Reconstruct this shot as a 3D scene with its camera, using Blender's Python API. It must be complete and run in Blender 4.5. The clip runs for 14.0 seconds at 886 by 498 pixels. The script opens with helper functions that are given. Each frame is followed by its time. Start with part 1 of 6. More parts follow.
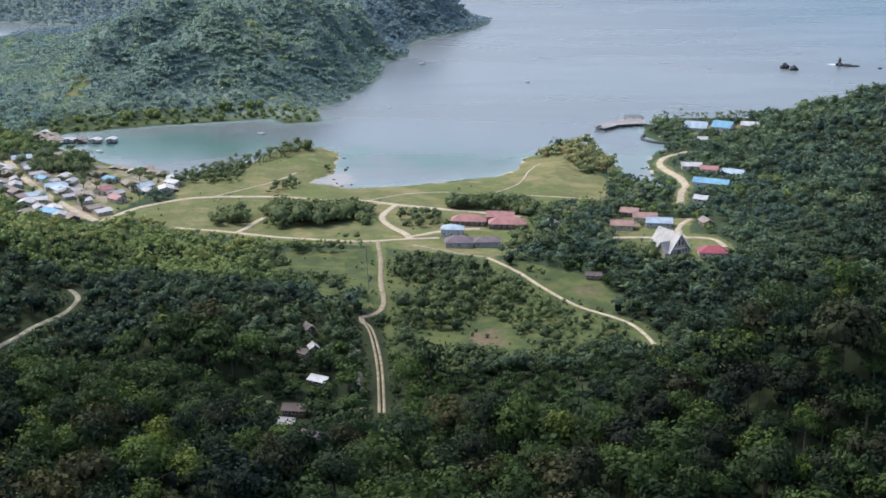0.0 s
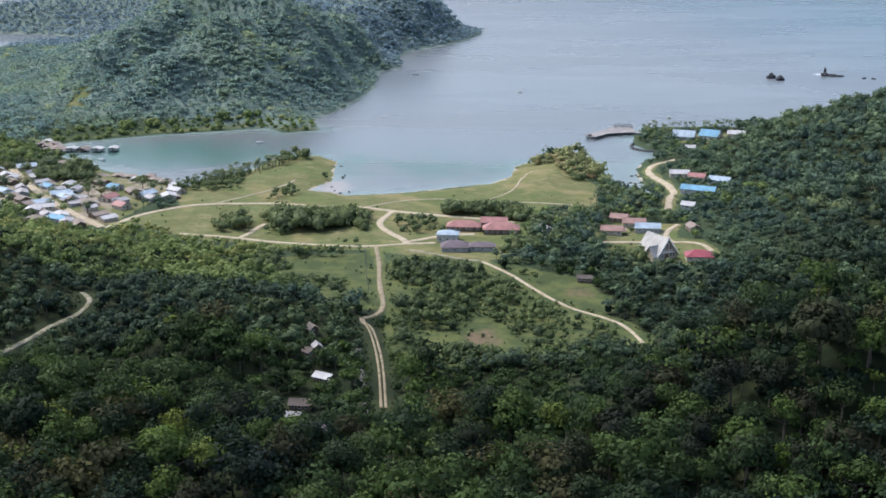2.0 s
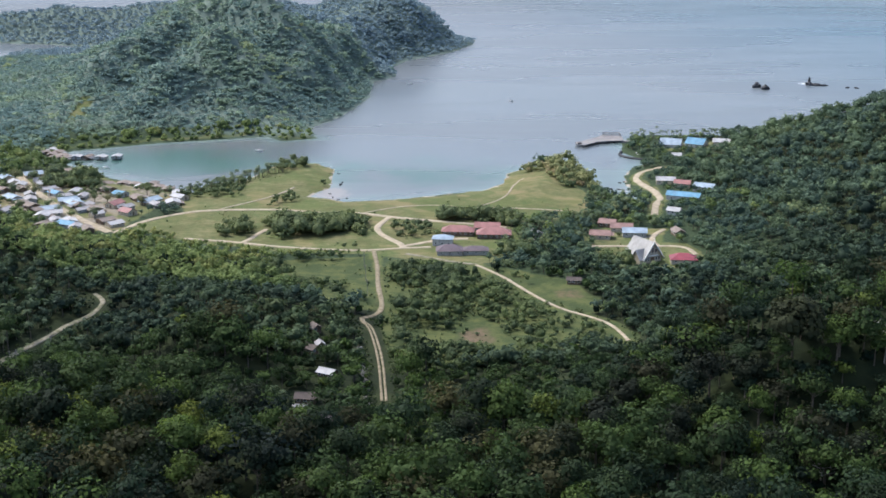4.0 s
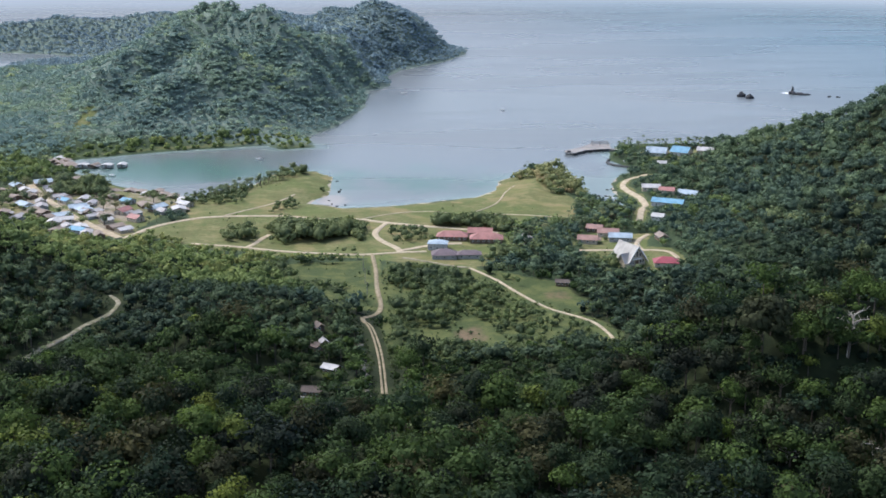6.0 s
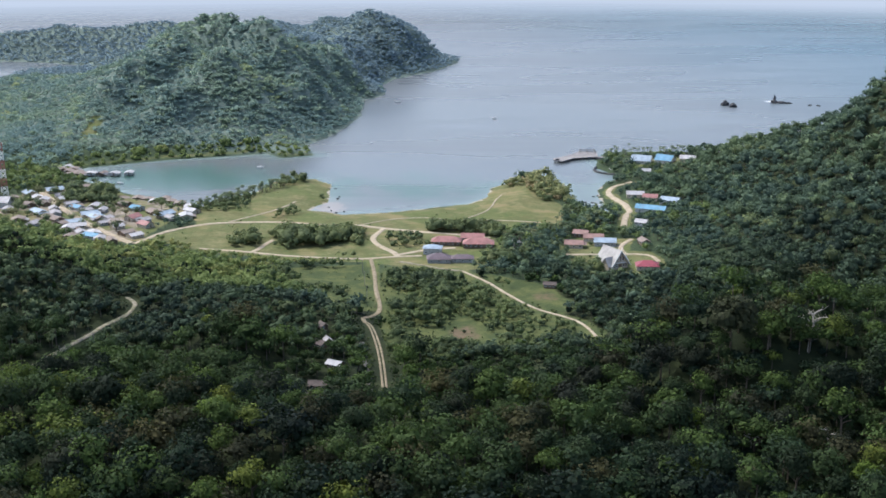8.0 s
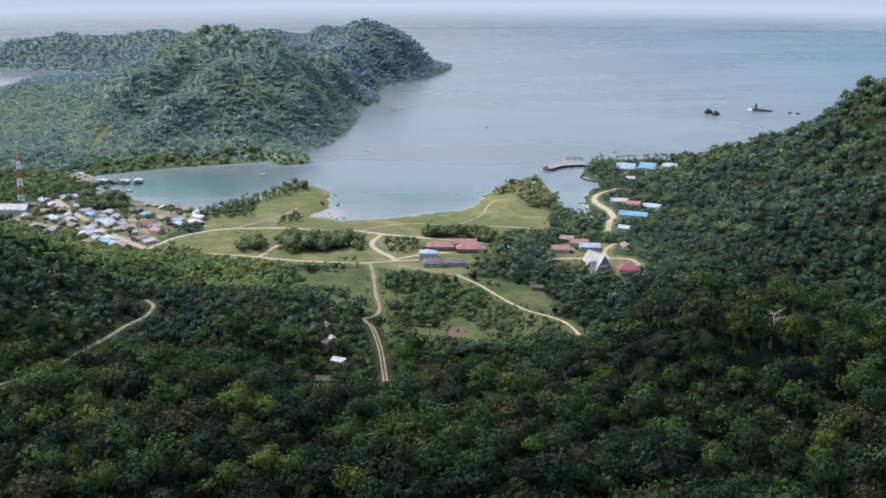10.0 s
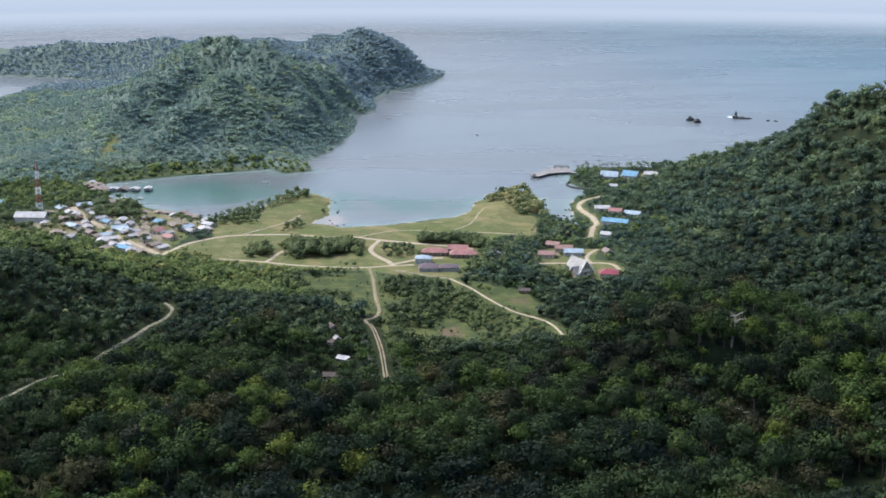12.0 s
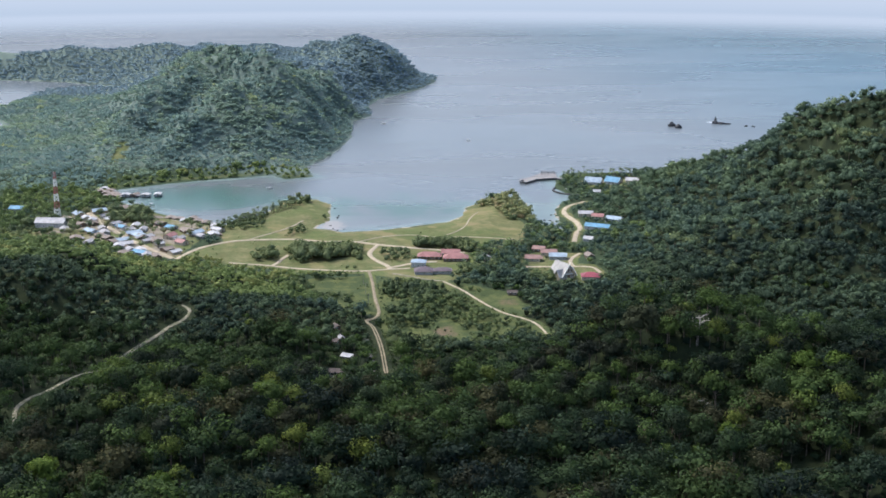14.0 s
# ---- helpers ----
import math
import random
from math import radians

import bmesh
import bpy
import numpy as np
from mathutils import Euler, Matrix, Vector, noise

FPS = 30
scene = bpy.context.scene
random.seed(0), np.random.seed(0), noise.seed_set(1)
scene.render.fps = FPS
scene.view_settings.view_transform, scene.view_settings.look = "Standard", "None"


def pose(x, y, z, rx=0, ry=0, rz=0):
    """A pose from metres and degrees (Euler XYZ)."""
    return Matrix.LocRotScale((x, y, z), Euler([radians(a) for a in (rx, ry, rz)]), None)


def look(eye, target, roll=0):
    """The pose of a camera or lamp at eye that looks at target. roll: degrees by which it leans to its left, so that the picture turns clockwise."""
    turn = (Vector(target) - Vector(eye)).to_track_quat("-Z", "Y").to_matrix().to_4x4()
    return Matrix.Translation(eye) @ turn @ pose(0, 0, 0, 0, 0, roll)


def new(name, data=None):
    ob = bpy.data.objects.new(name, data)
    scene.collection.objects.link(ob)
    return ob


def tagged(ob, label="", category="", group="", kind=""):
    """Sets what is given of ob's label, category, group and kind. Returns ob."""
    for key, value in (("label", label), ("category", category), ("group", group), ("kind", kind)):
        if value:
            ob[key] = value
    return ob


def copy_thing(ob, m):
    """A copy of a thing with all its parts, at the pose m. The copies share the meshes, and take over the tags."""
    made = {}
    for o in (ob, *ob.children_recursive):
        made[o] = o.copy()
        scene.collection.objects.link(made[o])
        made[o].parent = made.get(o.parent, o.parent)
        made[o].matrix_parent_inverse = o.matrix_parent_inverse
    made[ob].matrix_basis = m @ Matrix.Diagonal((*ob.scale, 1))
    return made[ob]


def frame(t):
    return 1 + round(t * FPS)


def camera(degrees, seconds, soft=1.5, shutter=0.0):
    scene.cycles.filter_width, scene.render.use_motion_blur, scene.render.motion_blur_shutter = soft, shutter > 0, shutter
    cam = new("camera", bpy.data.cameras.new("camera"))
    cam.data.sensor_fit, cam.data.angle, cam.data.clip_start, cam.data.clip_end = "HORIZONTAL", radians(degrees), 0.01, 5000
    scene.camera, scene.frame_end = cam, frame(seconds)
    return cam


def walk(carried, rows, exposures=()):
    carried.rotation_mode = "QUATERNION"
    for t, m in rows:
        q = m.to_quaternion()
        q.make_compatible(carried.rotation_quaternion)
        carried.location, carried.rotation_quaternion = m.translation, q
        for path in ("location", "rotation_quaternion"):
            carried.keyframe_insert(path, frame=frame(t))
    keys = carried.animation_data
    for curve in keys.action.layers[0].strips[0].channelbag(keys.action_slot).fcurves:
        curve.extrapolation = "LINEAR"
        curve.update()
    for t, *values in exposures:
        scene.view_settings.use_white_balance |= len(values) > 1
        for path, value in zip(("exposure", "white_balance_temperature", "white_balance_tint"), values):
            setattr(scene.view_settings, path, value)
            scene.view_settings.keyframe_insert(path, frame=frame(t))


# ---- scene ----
# ---------------------------------------------------------------- camera
cam = camera(39.0, 14.0, soft=1.65)
ROWS = [
    (0.0, 6.1, 108.7, 185.7, -16.10, 1.37, 0.13),
    (1.0, 4.8, 97.9, 187.5, -15.89, 1.15, 0.11),
    (2.0, 3.7, 85.8, 189.6, -15.68, 0.94, 0.09),
    (3.0, 2.8, 72.1, 192.3, -15.50, 0.74, 0.07),
    (4.25, 1.9, 52.6, 196.4, -15.29, 0.50, 0.06),
    (5.5, 1.0, 30.6, 201.6, -15.11, 0.27, 0.05),
    (6.5, 0.3, 10.7, 206.8, -15.00, 0.09, 0.04),
    (7.5, -0.3, -11.2, 213.0, -14.92, -0.09, 0.03),
    (8.0, -0.7, -23.0, 216.5, -14.89, -0.18, 0.02),
    (9.25, -1.8, -54.7, 226.6, -14.87, -0.40, 0.01),
    (10.5, -2.9, -90.4, 238.8, -14.88, -0.62, 0.0),
    (11.5, -4.0, -121.7, 250.3, -14.94, -0.81, -0.01),
    (12.5, -5.4, -154.6, 263.0, -15.05, -1.00, -0.03),
    (13.25, -6.6, -180.6, 273.6, -15.17, -1.15, -0.04),
    (14.0, -7.9, -207.0, 284.6, -15.31, -1.31, -0.06),
]
walk(cam, [(t, pose(x, y, z, 90 + pitch, roll, yaw)) for t, x, y, z, pitch, yaw, roll in ROWS],
     exposures=[(0.0, 0.56, 5900, 10), (14.0, 0.56, 5900, 10)])

# ---------------------------------------------------------------- light
SUN_UP, SUN_AZ = 56.0, -56.0      # height of the sun; degrees clockwise from straight ahead (+y)
world = bpy.data.worlds.new("sky")
scene.world = world
world.use_nodes = True
wn = world.node_tree.nodes
sky = wn.new("ShaderNodeTexSky")
sky.sky_type = "NISHITA"
sky.sun_disc = False
sky.sun_elevation, sky.sun_rotation = radians(SUN_UP), radians(SUN_AZ)
sky.air_density, sky.dust_density, sky.ozone_density = 1.0, 5.0, 1.0
wn["Background"].inputs["Strength"].default_value = 0.19
world.node_tree.links.new(sky.outputs["Color"], wn["Background"].inputs["Color"])
sun_data = bpy.data.lights.new("sun", "SUN")
sun_data.energy, sun_data.angle, sun_data.color = 2.3, radians(9.0), (1.0, 0.95, 0.86)
sun = new("sun", sun_data)
az, up = radians(SUN_AZ), radians(SUN_UP)
sun_way = Vector((math.sin(az) * math.cos(up), math.cos(az) * math.cos(up), math.sin(up)))
sun.matrix_world = look(sun_way * 900 + Vector((0, 700, 0)), (0, 700, 0))


# ---------------------------------------------------------------- materials
class Mat:
    """A small writer of node materials."""

    def __init__(self, name, rough=0.7, spec=0.3, metal=0.0):
        self.m = bpy.data.materials.new(name)
        self.m.use_nodes = True
        self.t = self.m.node_tree
        self.b = self.t.nodes["Principled BSDF"]
        self.b.inputs["Roughness"].default_value = rough
        self.b.inputs["Specular IOR Level"].default_value = spec
        self.b.inputs["Metallic"].default_value = metal

    def put(self, value, socket):
        if hasattr(value, "is_output"):
            self.t.links.new(value, socket)
        elif isinstance(value, (tuple, list)) and len(value) == 3 and socket.type == "RGBA":
            socket.default_value = (*value, 1)
        else:
            socket.default_value = value

    def noise(self, scale, detail=3.0, rough=0.55, stretch=(1, 1, 1), coords="Object"):
        tc = self.t.nodes.new("ShaderNodeTexCoord")
        mp = self.t.nodes.new("ShaderNodeMapping")
        mp.inputs["Scale"].default_value = stretch
        n = self.t.nodes.new("ShaderNodeTexNoise")
        n.inputs["Scale"].default_value, n.inputs["Detail"].default_value = scale, detail
        n.inputs["Roughness"].default_value = rough
        self.t.links.new(tc.outputs[coords], mp.inputs["Vector"])
        self.t.links.new(mp.outputs["Vector"], n.inputs["Vector"])
        return n.outputs["Fac"]

    def ramp(self, value, lo, hi):
        r = self.t.nodes.new("ShaderNodeMapRange")
        r.interpolation_type = "SMOOTHSTEP"
        self.put(value, r.inputs["Value"])
        r.inputs["From Min"].default_value, r.inputs["From Max"].default_value = lo, hi
        return r.outputs["Result"]

    def mix(self, fac, a, b):
        n = self.t.nodes.new("ShaderNodeMix")
        n.data_type = "RGBA"
        self.put(fac, n.inputs[0]), self.put(a, n.inputs[6]), self.put(b, n.inputs[7])
        return n.outputs[2]

    def math(self, op, a, b=0.0):
        n = self.t.nodes.new("ShaderNodeMath")
        n.operation = op
        self.put(a, n.inputs[0]), self.put(b, n.inputs[1])
        return n.outputs[0]

    def attr(self, name):
        n = self.t.nodes.new("ShaderNodeAttribute")
        n.attribute_name = name
        return n.outputs["Fac"]

    def random(self):
        return self.t.nodes.new("ShaderNodeObjectInfo").outputs["Random"]

    def island(self):
        return self.t.nodes.new("ShaderNodeNewGeometry").outputs["Random Per Island"]

    def base(self, colour):
        self.put(colour, self.b.inputs["Base Color"])
        return self

    def bump(self, height, strength, distance):
        n = self.t.nodes.new("ShaderNodeBump")
        n.inputs["Strength"].default_value, n.inputs["Distance"].default_value = strength, distance
        self.put(height, n.inputs["Height"])
        self.t.links.new(n.outputs["Normal"], self.b.inputs["Normal"])
        return self

    def leafy(self, colour, share):
        """Lets some light through the leaves."""
        tr = self.t.nodes.new("ShaderNodeBsdfTranslucent")
        mx = self.t.nodes.new("ShaderNodeMixShader")
        mx.inputs[0].default_value = share
        self.put(colour, tr.inputs["Color"])
        self.t.links.new(self.b.outputs[0], mx.inputs[1])
        self.t.links.new(tr.outputs[0], mx.inputs[2])
        self.t.links.new(mx.outputs[0], self.t.nodes["Material Output"].inputs["Surface"])
        return self


def plain(name, colour, rough=0.7, spec=0.3, metal=0.0, dirt=0.35, scale=0.5):
    m = Mat(name, rough, spec, metal)
    dark = tuple(c * (1 - dirt) for c in colour)
    c = m.mix(m.ramp(m.noise(scale, 4), 0.35, 0.7), colour, dark)
    c = m.mix(m.math("MULTIPLY", m.ramp(m.noise(scale * 9, 3), 0.5, 0.75), 0.35), c, dark)
    return m.base(c).m


def roofing(name, colour, rust, amount=0.3, rough=0.65, spec=0.25):
    """Corrugated sheet: ribs in the relief, sheets that have faded differently, rust in streaks."""
    m = Mat(name, rough, spec, 0.0)
    dark = tuple(c * 0.72 for c in colour)
    c = m.mix(m.ramp(m.noise(0.25, 2), 0.35, 0.65), colour, dark)
    c = m.mix(m.math("MULTIPLY", m.ramp(m.noise(0.9, 5, 0.7, (1, 0.3, 1)), 0.52, 0.7), amount), c, rust)
    c = m.mix(m.math("MULTIPLY", m.random(), 0.25), c, dark)
    return m.base(c).bump(m.noise(6.0, 1, 0.5, (1, 0.02, 1)), 0.4, 0.05).m


def leaves(name, darker, mid, light, yellow, objects=False, mottle=0.55):
    """Foliage whose hue differs from tree to tree and from leaf clump to leaf clump."""
    m = Mat(name, 0.75, 0.12)
    tint = m.random() if objects else m.attr("tint")
    c = m.mix(m.ramp(tint, 0.0, 0.5), darker, mid)
    c = m.mix(m.ramp(tint, 0.45, 0.85), c, light)
    c = m.mix(m.ramp(tint, 0.86, 1.0), c, yellow)
    c = m.mix(m.math("MULTIPLY", m.island(), mottle), c, darker)
    stand = m.noise(0.012, 3, 0.5)
    if not objects:
        c = m.mix(m.math("MULTIPLY", m.ramp(stand, 0.42, 0.68), 0.55), c, light)
        c = m.mix(m.math("MULTIPLY", m.ramp(m.noise(0.035, 3), 0.50, 0.70), 0.55), c, darker)
    return m.base(c).leafy(c, 0.36).m


M = {}
# Cloud shadow over the near slope, blue in the darks, is in these colours.
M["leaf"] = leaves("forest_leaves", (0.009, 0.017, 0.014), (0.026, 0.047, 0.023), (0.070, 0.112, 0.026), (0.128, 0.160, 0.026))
M["leaf_brown"] = leaves("brownish_leaves", (0.022, 0.025, 0.014), (0.044, 0.047, 0.022), (0.076, 0.074, 0.028), (0.104, 0.092, 0.034))
# Hill and slope leaves darkened for the cloud shadow lying over them.
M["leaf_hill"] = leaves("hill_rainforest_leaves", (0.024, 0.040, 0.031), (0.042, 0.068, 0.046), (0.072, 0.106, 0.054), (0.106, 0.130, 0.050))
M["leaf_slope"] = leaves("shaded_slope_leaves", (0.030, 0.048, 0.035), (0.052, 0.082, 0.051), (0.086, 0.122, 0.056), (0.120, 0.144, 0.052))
# Lit counterpart of the shaded slope and hill leaves, greyed towards haze.
M["leaf_valley"] = leaves("lit_woodland_leaves", (0.055, 0.088, 0.070), (0.092, 0.138, 0.090), (0.144, 0.196, 0.094), (0.192, 0.212, 0.080))
# Distant haze is mixed into the leaf colours of the hill and headland.
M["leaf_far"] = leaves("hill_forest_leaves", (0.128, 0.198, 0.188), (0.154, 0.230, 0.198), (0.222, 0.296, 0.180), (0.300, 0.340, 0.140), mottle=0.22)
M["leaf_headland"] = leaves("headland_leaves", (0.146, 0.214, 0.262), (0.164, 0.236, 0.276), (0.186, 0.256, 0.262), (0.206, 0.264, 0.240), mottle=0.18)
M["leaf_olive"] = leaves("olive_scrub_leaves", (0.168, 0.196, 0.088), (0.220, 0.246, 0.108), (0.270, 0.276, 0.124), (0.330, 0.250, 0.140), mottle=0.25)
M["leaf_bush"] = leaves("shrub_leaves", (0.088, 0.118, 0.060), (0.130, 0.166, 0.076), (0.168, 0.198, 0.084), (0.200, 0.188, 0.092), mottle=0.4)
M["leaf_scrub"] = leaves("secondary_growth_leaves", (0.088, 0.126, 0.052), (0.140, 0.190, 0.066), (0.192, 0.242, 0.078), (0.240, 0.252, 0.086), mottle=0.42)
M["leaf_thicket"] = leaves("thicket_leaves", (0.060, 0.084, 0.044), (0.096, 0.130, 0.058), (0.134, 0.172, 0.064), (0.175, 0.182, 0.068), mottle=0.4)
# Single trees of the near slope: cloud shadow in the leaf colour here too.
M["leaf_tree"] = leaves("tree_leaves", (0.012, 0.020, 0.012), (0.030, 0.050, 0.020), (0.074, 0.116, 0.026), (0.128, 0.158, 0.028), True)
M["leaf_palm"] = leaves("palm_fronds", (0.090, 0.122, 0.070), (0.134, 0.174, 0.086), (0.176, 0.210, 0.094), (0.210, 0.202, 0.096), True)
M["leaf_bright"] = leaves("bright_leaves", (0.052, 0.086, 0.016), (0.084, 0.130, 0.022), (0.112, 0.160, 0.026), (0.140, 0.176, 0.030), True, mottle=0.7)
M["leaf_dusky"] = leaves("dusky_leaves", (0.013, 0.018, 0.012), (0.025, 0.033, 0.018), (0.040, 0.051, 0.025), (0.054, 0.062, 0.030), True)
M["bark"] = plain("bark", (0.16, 0.13, 0.10), 0.9, 0.1, dirt=0.5, scale=1.5)
M["dead_bark"] = plain("bleached_bark", (0.36, 0.33, 0.29), 0.9, 0.1, dirt=0.3, scale=1.5)
M["wall_white"] = plain("white_plaster", (0.52, 0.51, 0.48), 0.85, 0.2)
M["wall_cream"] = plain("cream_plaster", (0.55, 0.48, 0.36), 0.85, 0.2)
M["wall_grey"] = plain("grey_plaster", (0.42, 0.41, 0.38), 0.85, 0.2)
M["wall_board"] = plain("weathered_boards", (0.20, 0.15, 0.11), 0.9, 0.1, dirt=0.5)
M["concrete"] = plain("concrete", (0.23, 0.22, 0.215), 0.9, 0.15, dirt=0.3, scale=0.15)
M["timber"] = plain("grey_timber", (0.22, 0.19, 0.16), 0.9, 0.1, dirt=0.45, scale=0.4)
M["glass"] = plain("dark_glass", (0.03, 0.035, 0.04), 0.1, 0.5, dirt=0.1)
M["door"] = plain("painted_door", (0.16, 0.10, 0.07), 0.6, 0.3)
M["trim_white"] = plain("white_trim", (0.80, 0.80, 0.77), 0.7, 0.3, dirt=0.15)
RUST = (0.15, 0.088, 0.062)
M["roof_white"] = roofing("zinc_roof", (0.37, 0.37, 0.375), RUST, 0.3)
M["roof_grey"] = roofing("grey_zinc_roof", (0.29, 0.285, 0.29), RUST, 0.4)
M["roof_rust"] = roofing("rusted_roof", (0.22, 0.185, 0.16), RUST, 0.7, 0.8, 0.15)
M["roof_blue"] = roofing("blue_roof", (0.12, 0.27, 0.39), (0.22, 0.25, 0.29), 0.5)
M["roof_pale_blue"] = roofing("pale_blue_roof", (0.27, 0.34, 0.405), (0.26, 0.28, 0.30), 0.5)
M["roof_red"] = roofing("faded_red_roof", (0.27, 0.130, 0.122), (0.30, 0.12, 0.10), 0.5, 0.6, 0.25)
M["roof_crimson"] = roofing("crimson_roof", (0.25, 0.05, 0.07), (0.25, 0.07, 0.07), 0.4, 0.55, 0.3)
M["roof_plum"] = roofing("dull_purple_roof", (0.135, 0.108, 0.122), (0.10, 0.075, 0.085), 0.5, 0.7, 0.2)
M["roof_brick"] = roofing("weathered_pink_roof", (0.26, 0.165, 0.145), RUST, 0.6, 0.65, 0.2)
# Brown roof with the shade over the huts and shed put into its colour.
M["roof_shaded"] = roofing("shaded_brown_roof", (0.105, 0.088, 0.080), (0.07, 0.06, 0.055), 0.5, 0.85, 0.1)
M["roof_shingle"] = roofing("pale_grey_roof", (0.38, 0.37, 0.35), (0.27, 0.25, 0.235), 0.4, 0.75, 0.2)
M["mast_red"] = plain("red_mast_paint", (0.36, 0.14, 0.12), 0.5, 0.3)
M["rock"] = plain("dark_sea_rock", (0.040, 0.043, 0.048), 0.8, 0.3, dirt=0.5, scale=0.2)
M["foam"] = plain("sea_foam", (0.78, 0.80, 0.82), 0.8, 0.2, dirt=0.15, scale=0.3)
M["stones"] = plain("river_stones", (0.15, 0.145, 0.135), 0.9, 0.15, dirt=0.45, scale=0.8)
M["boat"] = plain("boat_paint", (0.65, 0.66, 0.66), 0.5, 0.4)

g = Mat("ground", 0.95, 0.1)
fine, patch, broad = g.noise(0.45, 5, 0.7), g.noise(0.07, 5, 0.65), g.noise(0.018, 4)
# Near and valley floor darkened so gaps between crowns look like shade.
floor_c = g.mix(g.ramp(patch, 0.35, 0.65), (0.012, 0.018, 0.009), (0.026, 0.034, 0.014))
floor_c = g.mix(g.ramp(g.attr("floor_tone"), 0.2, 0.5), floor_c, g.mix(g.ramp(fine, 0.35, 0.65), (0.024, 0.038, 0.021), (0.046, 0.066, 0.032)))
# The far floor takes the pale bluish haze painted into the far leaves.
floor_c = g.mix(g.ramp(g.attr("floor_tone"), 0.6, 0.9), floor_c, g.mix(g.ramp(fine, 0.35, 0.65), (0.092, 0.126, 0.112), (0.132, 0.168, 0.136)))
grass_c = g.mix(g.ramp(patch, 0.35, 0.68), (0.090, 0.103, 0.041), (0.142, 0.130, 0.064))
grass_c = g.mix(g.ramp(broad, 0.40, 0.66), grass_c, (0.083, 0.104, 0.036))
grass_c = g.mix(g.math("MULTIPLY", g.ramp(fine, 0.42, 0.72), 0.6), grass_c, (0.070, 0.086, 0.030))
wisp = g.noise(0.16, 7, 0.8, (0.5, 1.0, 1.0))
grass_c = g.mix(g.math("MULTIPLY", g.ramp(wisp, 0.50, 0.64), 0.75), grass_c, (0.172, 0.152, 0.084))
tuft = g.noise(0.22, 7, 0.8)
grass_c = g.mix(g.math("MULTIPLY", g.ramp(tuft, 0.53, 0.68), 0.75), grass_c, (0.046, 0.064, 0.024))
olive = g.noise(0.055, 7, 0.78, (0.7, 1.0, 1.0))
grass_c = g.mix(g.math("MULTIPLY", g.ramp(olive, 0.49, 0.60), 0.6), grass_c, (0.074, 0.078, 0.030))
soil_c = g.mix(g.ramp(fine, 0.35, 0.68), (0.235, 0.205, 0.165), (0.15, 0.13, 0.095))
sand_c = g.mix(g.ramp(fine, 0.35, 0.68), (0.36, 0.32, 0.26), (0.22, 0.20, 0.17))
edge = g.math("MULTIPLY", g.math("SUBTRACT", g.noise(0.12, 4), 0.5), 0.9)
grass_c = g.mix(g.math("MULTIPLY", g.ramp(g.noise(0.16, 5, 0.7), 0.50, 0.66), 0.7), grass_c, (0.066, 0.092, 0.032))
dry_c = g.mix(g.ramp(g.noise(0.10, 5, 0.7, (0.35, 1, 1)), 0.38, 0.62), (0.172, 0.146, 0.076), (0.108, 0.112, 0.044))
grass_c = g.mix(g.ramp(g.math("ADD", g.attr("dry"), edge), 0.35, 0.65), grass_c, dry_c)
lush_c = g.mix(g.ramp(g.noise(0.09, 5, 0.7), 0.40, 0.62), (0.040, 0.056, 0.022), (0.076, 0.088, 0.032))
grass_c = g.mix(g.ramp(g.math("ADD", g.attr("lush"), edge), 0.35, 0.65), grass_c, lush_c)
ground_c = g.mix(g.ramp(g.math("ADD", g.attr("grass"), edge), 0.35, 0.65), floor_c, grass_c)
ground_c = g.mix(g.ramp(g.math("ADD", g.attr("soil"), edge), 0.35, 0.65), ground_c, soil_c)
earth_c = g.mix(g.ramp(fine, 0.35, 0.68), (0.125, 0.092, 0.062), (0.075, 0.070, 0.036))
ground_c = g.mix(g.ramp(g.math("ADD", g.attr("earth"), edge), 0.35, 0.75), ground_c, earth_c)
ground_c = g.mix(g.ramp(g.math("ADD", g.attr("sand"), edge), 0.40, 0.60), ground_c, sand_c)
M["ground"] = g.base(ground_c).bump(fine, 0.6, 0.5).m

r = Mat("pale_gravel", 0.95, 0.1)
road_c = r.mix(r.ramp(r.noise(0.3, 4), 0.35, 0.68), (0.34, 0.295, 0.22), (0.25, 0.21, 0.15))
M["road"] = r.base(r.mix(r.math("MULTIPLY", r.ramp(r.noise(0.9, 3), 0.5, 0.75), 0.3), road_c, (0.20, 0.17, 0.12))).m
r = Mat("grey_track", 0.95, 0.1)
M["track"] = r.base(r.mix(r.ramp(r.noise(0.4, 4), 0.4, 0.62), (0.22, 0.20, 0.155), (0.115, 0.115, 0.070))).m
r = Mat("brown_dirt", 0.95, 0.1)
M["dirt"] = r.base(r.mix(r.ramp(r.noise(0.5, 5, 0.7), 0.38, 0.64), (0.235, 0.195, 0.140), (0.130, 0.115, 0.070))).m

w = Mat("sea_water", 0.18, 0.5)
w.b.inputs["IOR"].default_value = 1.33
deep = w.mix(w.ramp(w.noise(0.004, 3, 0.5, (0.5, 1, 1)), 0.35, 0.65), (0.090, 0.104, 0.112), (0.108, 0.120, 0.126))
# Bluer to the right: the sky's reflection there, put into the water colour.
deep = w.mix(w.math("MULTIPLY", w.attr("offshore"), 0.85), deep, (0.030, 0.082, 0.112))
sea_c = w.mix(w.ramp(w.math("ADD", w.attr("shallow"), w.math("MULTIPLY", w.math("SUBTRACT", w.noise(0.02, 4), 0.5), 0.8)), 0.25, 0.95), deep, (0.116, 0.158, 0.150))
